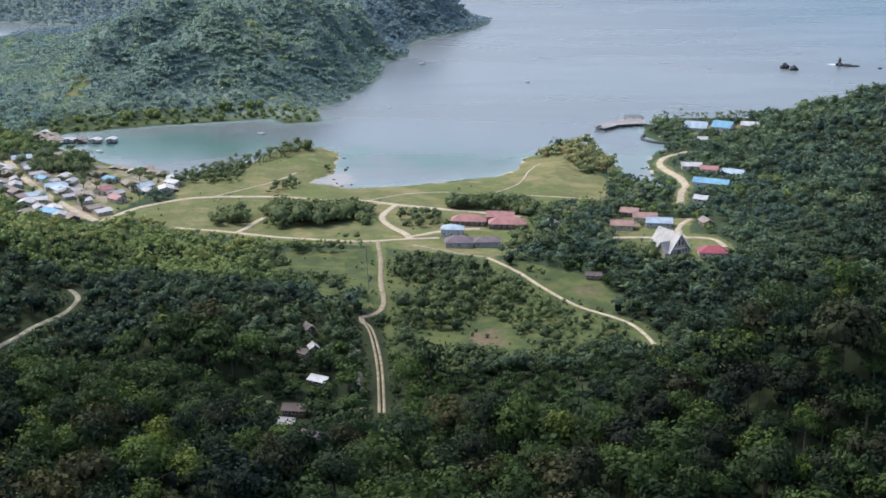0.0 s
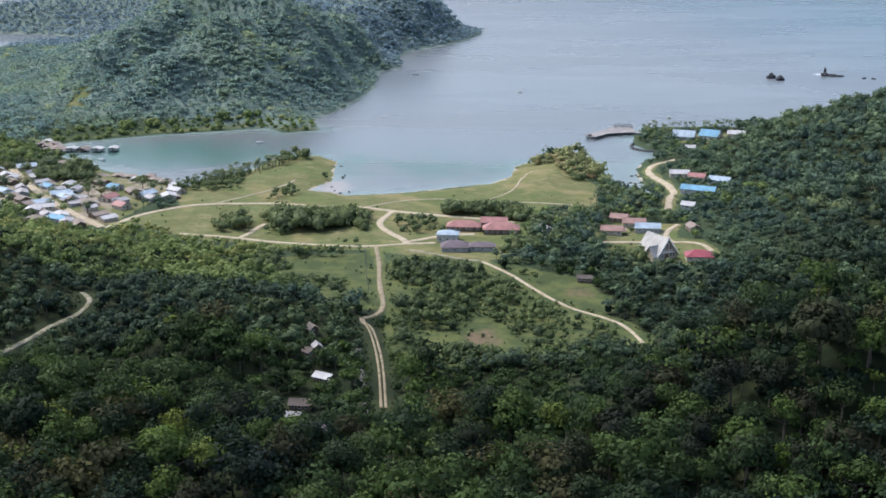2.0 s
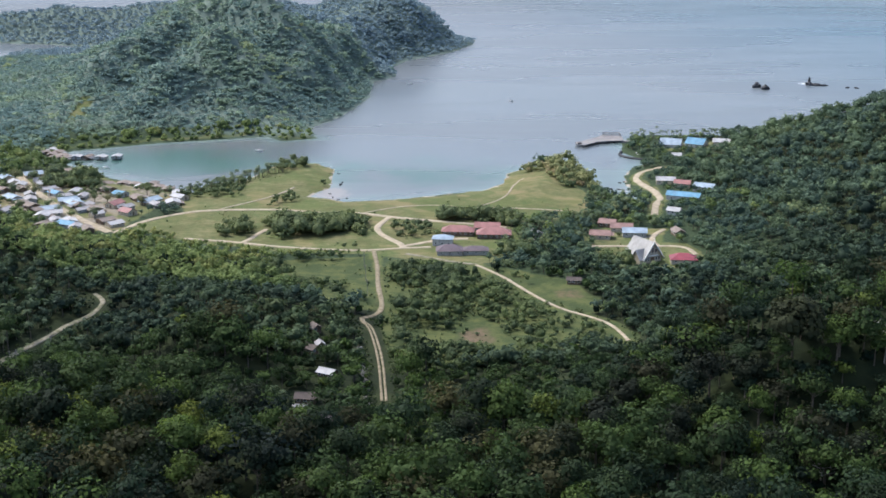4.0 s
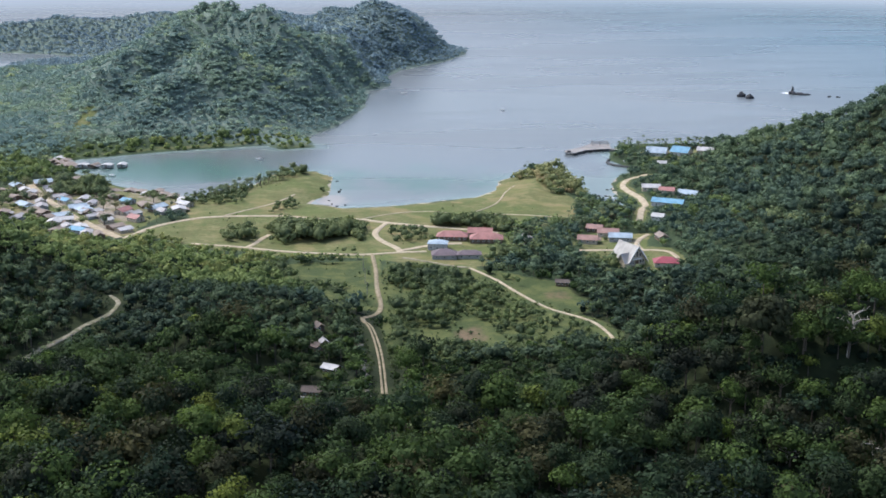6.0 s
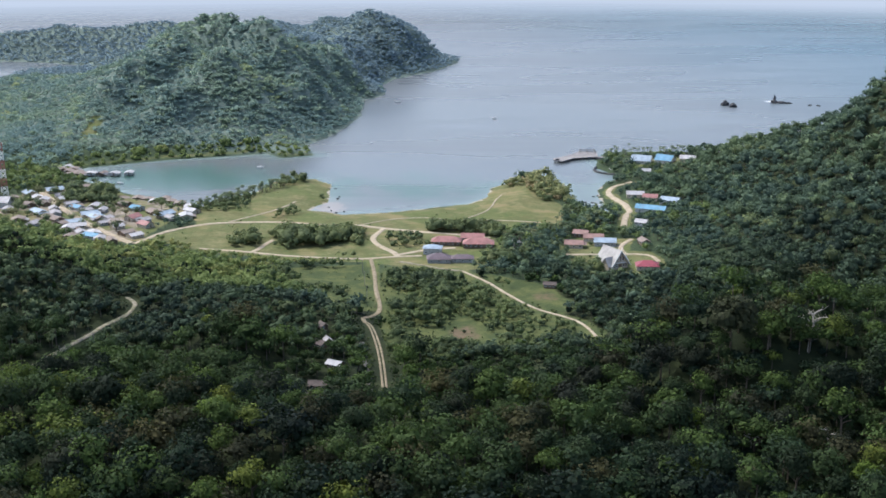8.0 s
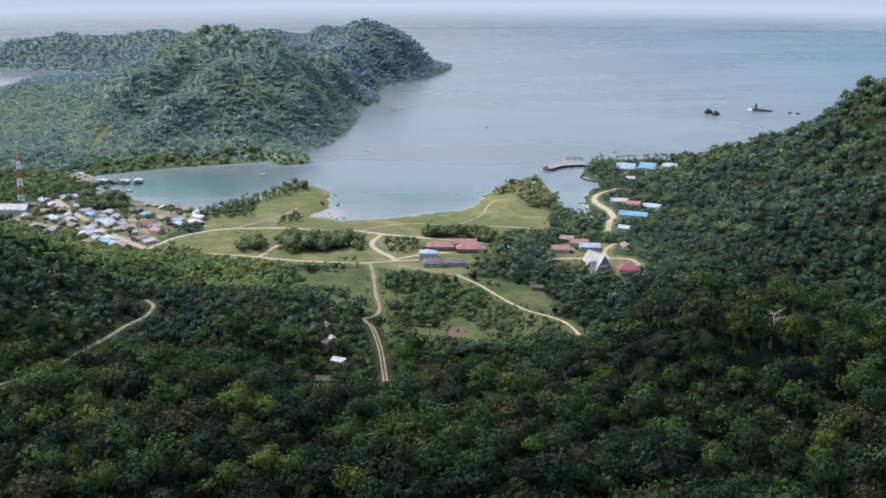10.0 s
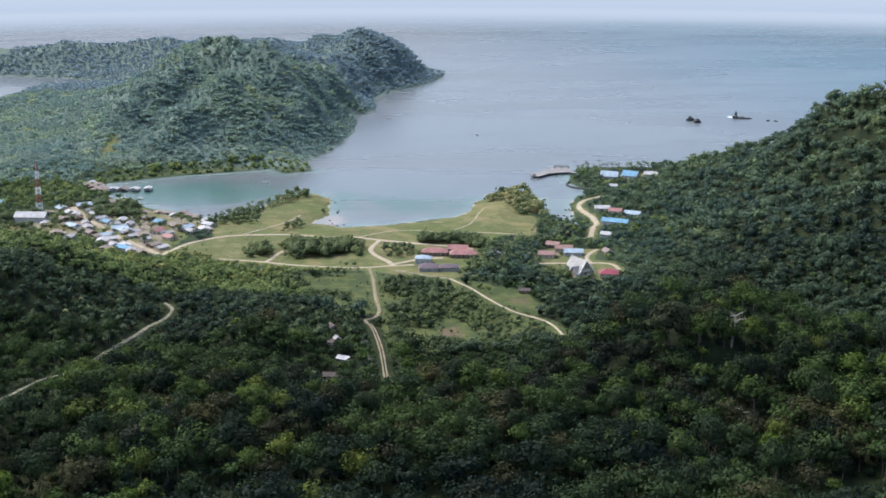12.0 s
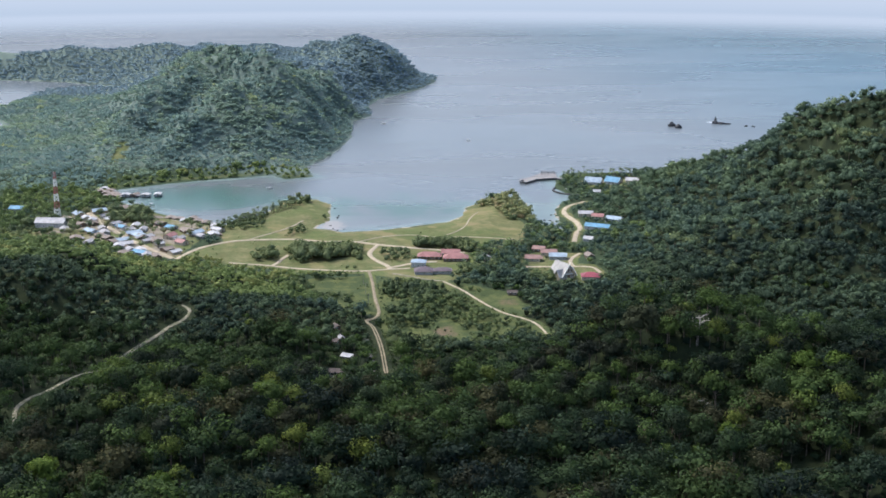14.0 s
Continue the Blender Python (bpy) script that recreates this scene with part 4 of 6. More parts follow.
    # Beyond here the leaves carry more haze blue in their colour.
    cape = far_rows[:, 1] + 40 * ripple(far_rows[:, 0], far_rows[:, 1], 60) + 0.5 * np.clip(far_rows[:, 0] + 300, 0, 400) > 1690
    stand("far_forest", far_rows[~fringe & ~cape], shapes_far, M["leaf_far"], "green forest covering the hill across the bay, paled for haze", "forest", trunks=False)
    stand("headland_forest", far_rows[~fringe & cape], shapes_cape, M["leaf_headland"], "forest on the farther headland and islands, haze blue in its leaf colour", "forest", trunks=False)

    # shrubs on the open ground
    x, y = scatter(-400, 240, 540, 1100, 4.1)
    cover, size = clump_cover(x, y)
    k = (RNG.uniform(size=len(x)) < cover) & (inland(x, y) > 3.5) & (road_gap(x, y) > 1.6) & clear_of_houses(x, y, 0.5) & (open_ground(x, y) > -6)
    x, y, size = x[k], y[k], size[k]
    tree = RNG.uniform(size=len(x)) > 0.86
    rad = size * RNG.uniform(0.55, 1.3, len(x)) * (1 + 0.35 * tree)
    hgt = rad * 0.45 + RNG.uniform(0, 1.6, len(x)) * size / 3 + 1.6 * tree
    rad, hgt = fit_under(x, y, rad, hgt)
    knoll = np.hypot((x - 80) / 26, (y - 972) / 52) < 1
    tint = np.clip(RNG.uniform(0, 0.9, len(x)) + 0.12 * ripple(x, y, 20) + 0.35 * knoll - 0.3 * tree, 0, 1)
    rows, low = np.column_stack([x, y, rad, hgt, tint]), y < 738
    stand("knoll_shrubs", rows[knoll], shapes_shrub, M["leaf_olive"], "olive green shrubs on the knoll by the bay", "shrubs", trunks=False)
    stand("shrubs", rows[~low & ~knoll], shapes_shrub, M["leaf_bush"], "clumps of light green shrubs on the meadow", "shrubs", trunks=False)
    stand("thicket", rows[low], shapes_shrub, M["leaf_thicket"], "green thicket on the sloping pasture below the houses", "shrubs", trunks=False)

    # low scattered bushes and tussocks
    x, y = scatter(-330, 150, 545, 1030, 4.6)
    k = (RNG.uniform(size=len(x)) < 0.03 + 0.05 * ripple(x, y, 22)) & (open_ground(x, y) > 0) & (inland(x, y) > 5) & (road_gap(x, y) > 1.0) & clear_of_houses(x, y, 1)
    k |= (RNG.uniform(size=len(x)) < 0.4) & ((polygon_distance(x, y, SLOPE) > 0) | (polygon_distance(x, y, FIELD) > 0) & (ripple(x, y, 16) > 0.15)) & (road_gap(x, y) > 1.2)
    x, y = x[k], y[k]
    rad = RNG.uniform(0.35, 1.15, len(x)) * (1 + 0.6 * (polygon_distance(x, y, SLOPE) > 0))
    stand("low_bushes", np.column_stack([x, y, rad, rad * 0.4, RNG.beta(2, 2, len(x))]), shapes_plain, M["leaf_bush"], "low scattered bushes in the grass", "bushes", trunks=False)


def part(name, bm, material, parent, label=""):
    """Links a bmesh as one mesh object under a thing or a part."""
    me = bpy.data.meshes.new(name)
    bm.to_mesh(me)
    bm.free()
    me.materials.append(material)
    ob = new(name, me)
    ob.parent = parent
    return tagged(ob, label) if label else ob


def tube(bm, path, radii, sides=6):
    """A tapered round bar along a path."""
    rings = []
    for k, p in enumerate(path):
        p = Vector(p)
        d = (Vector(path[min(k + 1, len(path) - 1)]) - Vector(path[max(k - 1, 0)])).normalized()
        u = d.cross(Vector((0.3, 1, 0.2))).normalized()
        v = d.cross(u)
        rings.append([bm.verts.new(p + (u * math.cos(a) + v * math.sin(a)) * radii[k]) for a in [2 * math.pi * i / sides for i in range(sides)]])
    for r0, r1 in zip(rings, rings[1:]):
        for i in range(sides):
            bm.faces.new((r0[i], r0[(i + 1) % sides], r1[(i + 1) % sides], r1[i]))
    bm.faces.new(rings[0][::-1]), bm.faces.new(rings[-1])


def make_tree(seed, rad, hgt, leaf="leaf_tree", cards=680):
    """A broad-leaved tree: forked trunk with limbs, crown of leaf clumps."""
    rng = random.Random(seed)
    base = new("tree")
    bm = bmesh.new()
    lean = Vector((rng.uniform(-0.6, 0.6), rng.uniform(-0.6, 0.6), 0))
    tube(bm, [(0, 0, -1.0), lean * 0.3 + Vector((0, 0, hgt * 0.5)), lean + Vector((0, 0, hgt * 0.95))], [0.45, 0.32, 0.2], 6)
    for k in range(5):
        a = k * 1.3 + rng.uniform(0, 0.5)
        s = lean * 0.5 + Vector((0, 0, hgt * rng.uniform(0.55, 0.75)))
        e = s + Vector((math.cos(a) * rad * 0.6, math.sin(a) * rad * 0.6, rad * rng.uniform(0.3, 0.6)))
        tube(bm, [s, (s + e) / 2 + Vector((0, 0, 0.3)), e], [0.2, 0.13, 0.06], 5)
    part("trunk", bm, M["bark"], base)
    co = crown_shape(np.random.RandomState(seed), 19, cards, 0.056, core=0.38)
    place = co[:, :3] * np.array((rad, rad, rad * 1.05)) + np.array((lean.x, lean.y, hgt))
    crown = new("crown", leaf_mesh("crown", place, co[:, 3:], M[leaf]))
    crown.parent = base
    return base


def make_palm(seed, hgt):
    """A coconut palm: ringed leaning stem, head of drooping fronds."""
    rng = random.Random(seed)
    base = new("coconut_palm")
    bm = bmesh.new()
    lx, ly = rng.uniform(-1.2, 1.2), rng.uniform(-1.2, 1.2)
    tube(bm, [(0, 0, -0.5), (lx * 0.2, ly * 0.2, hgt * 0.35), (lx * 0.6, ly * 0.6, hgt * 0.7), (lx, ly, hgt)], [0.28, 0.19, 0.16, 0.14], 6)
    part("trunk", bm, M["bark"], base)
    bm = bmesh.new()
    for k in range(20):
        a = k * 2.4 + rng.uniform(-0.2, 0.2)
        rise, long_ = rng.uniform(-0.3, 1.1), rng.uniform(2.8, 4.0)
        d, s = Vector((math.cos(a), math.sin(a), 0)), Vector((-math.sin(a), math.cos(a), 0))
        rows = []
        for i in range(5):
            t = i / 4
            p = Vector((lx, ly, hgt)) + d * long_ * t * (1 - 0.12 * t) + Vector((0, 0, long_ * (rise * t - (0.55 + 0.5 * rise) * t * t)))
            wide = 0.46 * math.sin(math.pi * (0.12 + 0.86 * t) ** 0.8) + 0.03
            rows.append((bm.verts.new(p - s * wide - Vector((0, 0, wide * 0.5))), bm.verts.new(p), bm.verts.new(p + s * wide - Vector((0, 0, wide * 0.5)))))
        for r0, r1 in zip(rows, rows[1:]):
            bm.faces.new((r0[0], r0[1], r1[1], r1[0])), bm.faces.new((r0[1], r0[2], r1[2], r1[1]))
    part("crown", bm, M["leaf_palm"], base)
    return base


def at_ground(x, y, turn=0.0, size=1.0, sink=0.0):
    m = pose(x, y, float(ground_z(x, y)) - sink, 0, 0, turn)
    return m @ Matrix.Diagonal((size, size, size, 1))


def place_copies(protos, spots, label, category, group, sizes=(0.85, 1.2)):
    rng = random.Random(len(spots))
    used = set()
    for k, (x, y) in enumerate(spots):
        i = rng.randrange(len(protos))
        ob, s = protos[i], rng.uniform(*sizes)
        m = at_ground(x, y, rng.uniform(0, 360), 1.0, 0.1)
        if i in used:
            ob = copy_thing(ob, m)
        used.add(i)
        ob.matrix_basis = m @ Matrix.Diagonal((s, s, s * rng.uniform(0.9, 1.15), 1))
        tagged(ob, label, category, group)
    for i, ob in enumerate(protos):
        if i not in used:
            for c in list(ob.children):
                bpy.data.objects.remove(c)
            bpy.data.objects.remove(ob)


def grow_single_trees():
    # tall trees standing out of the near slope
    x, y = scatter(-190, 240, 385, 560, 15.5)
    k = (open_ground(x, y) < -6) & (road_gap(x, y) > 6) & clear_of_houses(x, y, 7) & (np.abs(x) < 0.40 * (y + 215)) & (np.hypot((x - 116) / 16, (y - 421) / 14) > 1)
    k &= (headroom(x, y, 7.0) > 22) & ~((x > -15) & (x < 84) & (y > 480))
    spots = list(zip(x[k], y[k]))[:190]
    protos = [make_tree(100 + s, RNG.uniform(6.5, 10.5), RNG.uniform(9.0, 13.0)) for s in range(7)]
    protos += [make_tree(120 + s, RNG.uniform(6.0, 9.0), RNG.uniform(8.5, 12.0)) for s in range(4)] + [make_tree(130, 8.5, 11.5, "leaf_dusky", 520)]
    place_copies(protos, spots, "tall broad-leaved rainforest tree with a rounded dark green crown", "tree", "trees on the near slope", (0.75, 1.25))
    # the broadest crowns on the near ridge and slope
    for k, (x, y, rad, hgt, leaf) in enumerate(((124, 484, 13.0, 15.0, "leaf_dusky"), (52, 452, 10.0, 11.0, "leaf_dusky"), (136, 437, 7.5, 12.0, "leaf_dusky"), (160, 456, 11.0, 14.0, "leaf_tree"), (19, 468, 10.0, 13.0, "leaf_tree"),
                                                (-137, 456, 11.0, 15.0, "leaf_tree"), (-136, 398, 12.0, 15.0, "leaf_dusky"), (93, 456, 8.5, 10.0, "leaf_tree"), (-28, 396, 10.0, 13.0, "leaf_tree"), (79, 398, 9.5, 12.0, "leaf_tree"), (-192, 366, 10.5, 11.0, "leaf_bright"), (213, 451, 10.0, 11.0, "leaf_bright"), (229, 447, 9.0, 11.0, "leaf_bright"), (158, 403, 7.5, 9.0, "leaf_bright"),
                                                (-133, 356, 8.0, 9.0, "leaf_bright"), (58, 452, 8.0, 8.0, "leaf_bright"), (104, 449, 6.0, 7.0, "leaf_bright"), (-160, 540, 7.0, 6.0, "leaf_bright"), (-92, 452, 8.5, 8.0, "leaf_bright"), (-135, 489, 7.0, 8.0, "leaf_bright"), (120, 366, 8.0, 9.0, "leaf_bright"),
                                                (34, 478, 8.5, 8.0, "leaf_dusky"), (66, 484, 9.5, 8.0, "leaf_dusky"), (92, 498, 9.0, 8.0, "leaf_dusky"), (78, 456, 9.0, 9.0, "leaf_dusky"), (38, 438, 8.5, 8.0, "leaf_dusky"), (106, 476, 9.0, 10.0, "leaf_dusky"))):
        ob = make_tree(200 + k, rad, hgt, leaf, 1500)
        ob.matrix_basis = at_ground(x, y, 40 * k, 1.0, 0.3)
        tagged(ob, "broad old rainforest tree with a dull brownish crown" if leaf == "leaf_dusky" else "rainforest tree with a bright yellow-green crown" if leaf == "leaf_bright" else "broad old rainforest tree with a domed dark green crown", "tree", "great trees on the near ridge")
    # garden trees between the houses of the village
    spots = [(-278, 936), (-268, 944), (-288, 948), (-262, 932), (-274, 952), (-296, 956), (-258, 922), (-286, 928), (-270, 922), (-302, 940), (-250, 918), (-292, 968), (-230, 868), (-224, 876), (-262, 872), (-240, 874),
             (-238, 898), (-210, 896), (-200, 886), (-268, 862), (-284, 884), (-314, 880), (-326, 905), (-300, 892), (-310, 862), (-282, 846), (-264, 850), (-252, 836), (-240, 822), (-316, 940), (-226, 824), (-194, 896), (-206, 866)]
    tx, ty = np.array(spots, float).T
    k = (inland(tx, ty) > 3) & (road_gap(tx, ty) > 2.5)
    place_copies([make_tree(150 + s, 5.0 + 0.6 * s, 4.2 + 0.5 * s, "leaf_palm", 260) for s in range(4)], list(zip(tx[k], ty[k])), "leafy green garden tree between village houses", "tree", "garden trees of the village", (0.75, 1.15))
    # coconut palms
    rng = random.Random(5)
    spots = []
    for _ in range(118):          # along the lee shore of the point
        t = rng.random()
        spots.append((-186 + 56 * t + rng.gauss(0, 4.5), 908 + 76 * t ** 1.2 + rng.gauss(0, 5)))
    for cx, cy, n, sp in ((60, 800, 40, 18), (112, 850, 44, 17), (85, 815, 22, 14), (45, 765, 12, 12), (98, 870, 14, 10), (120, 900, 8, 7), (46, 780, 10, 10), (-300, 985, 12, 16), (-330, 930, 8, 18), (-20, 470, 5, 14), (-200, 566, 40, 26), (100, 700, 14, 16), (-60, 520, 6, 10)):
        spots += [(cx + rng.gauss(0, sp * 0.6), cy + rng.gauss(0, sp * 0.6)) for _ in range(n)]
    xs, ys = np.array(spots).T
    k = (inland(xs, ys) > 3) & (road_gap(xs, ys) > 1.5) & clear_of_houses(xs, ys, 1.5)
    protos = [make_palm(s, 7.0 + s * 1.0) for s in range(5)]
    place_copies(protos, list(zip(xs[k], ys[k])), "slender coconut palm with drooping green fronds", "palm", "coconut palms by the shore", (0.5, 0.78))
    # the dense far row on the outer shore by the jetty
    ox = np.array([rng.uniform(150, 305) for _ in range(170)])
    oy = np.array([1119 + rng.uniform(-16, 22) for _ in range(170)])
    k = (inland(ox, oy) > 2.5) & clear_of_houses(ox, oy, 1.5)
    crowns, stems = bmesh.new(), bmesh.new()
    for n, (px, py) in enumerate(zip(ox[k], oy[k])):
        size = rng.uniform(0.3, 0.68)
        m = at_ground(px, py, rng.uniform(0, 360), size, 0.1)
        for bm, name in ((crowns, "crown"), (stems, "trunk")):
            src = [c for c in protos[n % 5].children if c.name.startswith(name)][0]
            tmp = src.data.copy()
            tmp.transform(m)
            bm.from_mesh(tmp)
            bpy.data.meshes.remove(tmp)
    me = bpy.data.meshes.new("palm_row")
    crowns.to_mesh(me)
    crowns.free()
    me.materials.append(M["leaf_palm"])
    row = tagged(new("palm_row", me), "dense row of coconut palms along the outer shore", "palms", kind="stuff")
    tagged(part("trunks", stems, M["bark"], row), kind="stuff")

# ---------------------------------------------------------------- houses
def box(bm, x, y, z, sx, sy, sz):
    """A box with its foot centre at x, y, z."""
    m = Matrix.Translation((x, y, z + sz / 2)) @ Matrix.Diagonal((sx, sy, sz, 1))
    bmesh.ops.create_cube(bm, size=1.0, matrix=m)


def prism(bm, pts, y0, y1):
    """A solid of an outline in x, z drawn out along y."""
    a, b = [bm.verts.new((x, y0, z)) for x, z in pts], [bm.verts.new((x, y1, z)) for x, z in pts]
    n = len(pts)
    bm.faces.new(a), bm.faces.new(b[::-1])
    for i in range(n):
        bm.faces.new((a[i], b[i], b[(i + 1) % n], a[(i + 1) % n]))


def gable_roof(bm, wide, long_, z0, rise, over=0.6, thick=0.14):
    """Two sloping sheets and a ridge cap; the ridge runs along y."""
    hw, drop = wide / 2 + over, rise * over / (wide / 2)
    for s in (-1, 1):
        pts = [(0, z0 + rise + 0.03), (s * hw, z0 - drop + 0.03), (s * hw, z0 - drop + 0.03 + thick), (0, z0 + rise + 0.03 + thick)]
        prism(bm, pts if s > 0 else pts[::-1], -long_ / 2 - over, long_ / 2 + over)
    prism(bm, [(-0.3, z0 + rise + thick - 0.05), (0.3, z0 + rise + thick - 0.05), (0.0, z0 + rise + thick + 0.16)], -long_ / 2 - over - 0.05, long_ / 2 + over + 0.05)


def hip_roof(bm, wide, long_, z0, rise, over=0.7):
    hw, hl, e = wide / 2 + over, long_ / 2 + over, max(long_ / 2 - wide / 2, 0.3)
    zb = z0 - rise * over / (wide / 2)
    lo = [bm.verts.new(v) for v in ((-hw, -hl, zb), (hw, -hl, zb), (hw, hl, zb), (-hw, hl, zb))]
    up = [bm.verts.new(v) for v in ((-hw, -hl, zb + 0.16), (hw, -hl, zb + 0.16), (hw, hl, zb + 0.16), (-hw, hl, zb + 0.16))]
    r0, r1 = bm.verts.new((0, -e, z0 + rise)), bm.verts.new((0, e, z0 + rise))
    bm.faces.new(lo[::-1])
    for i in range(4):
        bm.faces.new((lo[i], lo[(i + 1) % 4], up[(i + 1) % 4], up[i]))
    bm.faces.new((up[0], up[1], r0)), bm.faces.new((up[1], up[2], r1, r0)), bm.faces.new((up[2], up[3], r1)), bm.faces.new((up[3], up[0], r0, r1))


def window_part(parent, x, y, z, w, h, along):
    """A framed window set in a wall; along: 'x' or 'y', the way the wall runs."""
    frame_bm, pane_bm = bmesh.new(), bmesh.new()
    d = 0.10
    if along == "x":
        for fx in (-w / 2, w / 2):
            box(frame_bm, x + fx, y, z, 0.12, d, h)
        for fz in (0, h - 0.12):
            box(frame_bm, x, y, z + fz, w, d * 0.9, 0.12)
        box(pane_bm, x, y, z + 0.05, w - 0.1, 0.05, h - 0.1)
    else:
        for fy in (-w / 2, w / 2):
            box(frame_bm, x, y + fy, z, d, 0.12, h)
        for fz in (0, h - 0.12):
            box(frame_bm, x, y, z + fz, d * 0.9, w, 0.12)
        box(pane_bm, x, y, z + 0.05, 0.05, w - 0.1, h - 0.1)
    win = part("window", frame_bm, M["trim_white"], parent)
    part("pane", pane_bm, M["glass"], win)


def house(name, wide, long_, wall_h, rise, wall, roof, hip=False, stilts=0.0, over=0.6, porch=False, windows=3, shed=False):
    """A one-storey house with its ridge along y and its entrance on the -y end."""
    base = new(name)
    z0 = stilts
    bm = bmesh.new()
    if hip:
        box(bm, 0, 0, z0 - (0 if stilts else 1.0), wide, long_, wall_h + (0 if stilts else 1.0))
    else:
        zb = z0 - (0 if stilts else 1.0)
        prism(bm, [(-wide / 2, zb), (wide / 2, zb), (wide / 2, z0 + wall_h), (0, z0 + wall_h + rise), (-wide / 2, z0 + wall_h)], -long_ / 2, long_ / 2)
    part("wall", bm, wall, base)
    bm = bmesh.new()
    (hip_roof if hip else gable_roof)(bm, wide, long_, z0 + wall_h, rise, over)
    part("roof", bm, roof, base)
    bm = bmesh.new()
    box(bm, wide * 0.12, -long_ / 2 - 0.03, z0, 0.95, 0.10, 2.05)
    part("door", bm, M["door"], base)
    window_part(base, -wide * 0.24, -long_ / 2 - 0.03, z0 + 0.95, 1.2, 1.1, "x")
    for s in (-1, 1):
        for k in range(windows):
            window_part(base, s * (wide / 2 + 0.03), long_ * ((k + 0.5) / windows - 0.5), z0 + 0.95, 1.2, 1.1, "y")
    if stilts:
        for px in (-wide / 2 + 0.2, wide / 2 - 0.2):
            for k in range(3):
                bm = bmesh.new()
                box(bm, px, (k - 1) * (long_ / 2 - 0.2), -2.5, 0.2, 0.2, stilts + 2.5)
                part("stilt", bm, M["timber"], base)
    if shed:        # lean-to along one side
        bm = bmesh.new()
        h = z0 + wall_h - 0.35
        prism(bm, [(wide / 2, h), (wide / 2 + 2.6, h - 0.7), (wide / 2 + 2.6, h - 0.58), (wide / 2, h + 0.12)], -long_ * 0.42, long_ * 0.3)
        part("lean_to_roof", bm, M["roof_rust"] if roof == M["roof_white"] else M["roof_grey"], base, "patched sheet roof of a lean-to")
        for py in (-long_ * 0.4, long_ * 0.28):
            bm = bmesh.new()
            box(bm, wide / 2 + 2.45, py, -1.5 if stilts else -0.5, 0.14, 0.14, h - 0.7 + (1.5 if stilts else 0.5))
            part("lean_to_post", bm, M["timber"], base)
    if porch:
        bm = bmesh.new()
        pts = [(-wide / 2, z0 + wall_h - 0.25), (wide / 2, z0 + wall_h - 0.25), (wide / 2, z0 + wall_h - 0.12), (-wide / 2, z0 + wall_h - 0.12)]
        prism(bm, pts, -long_ / 2 - 2.2, -long_ / 2 + 0.1)
        part("porch_roof", bm, roof, base)
        for px in (-wide / 2 + 0.15, wide / 2 - 0.15):
            bm = bmesh.new()
            box(bm, px, -long_ / 2 - 2.0, -0.5, 0.14, 0.14, z0 + wall_h + 0.3)
            part("porch_post", bm, M["timber"], base)
    return base


def settle(ob, x, y, turn, label, category="house", group="", size=8.0, z=None):
    zz = float(ground_z(x, y)) if z is None else z
    ob.matrix_basis = pose(x, y, zz + 0.1, 0, 0, turn)
    HOUSE_SPOTS.append((x, y, size))
    return tagged(ob, label, category, group)


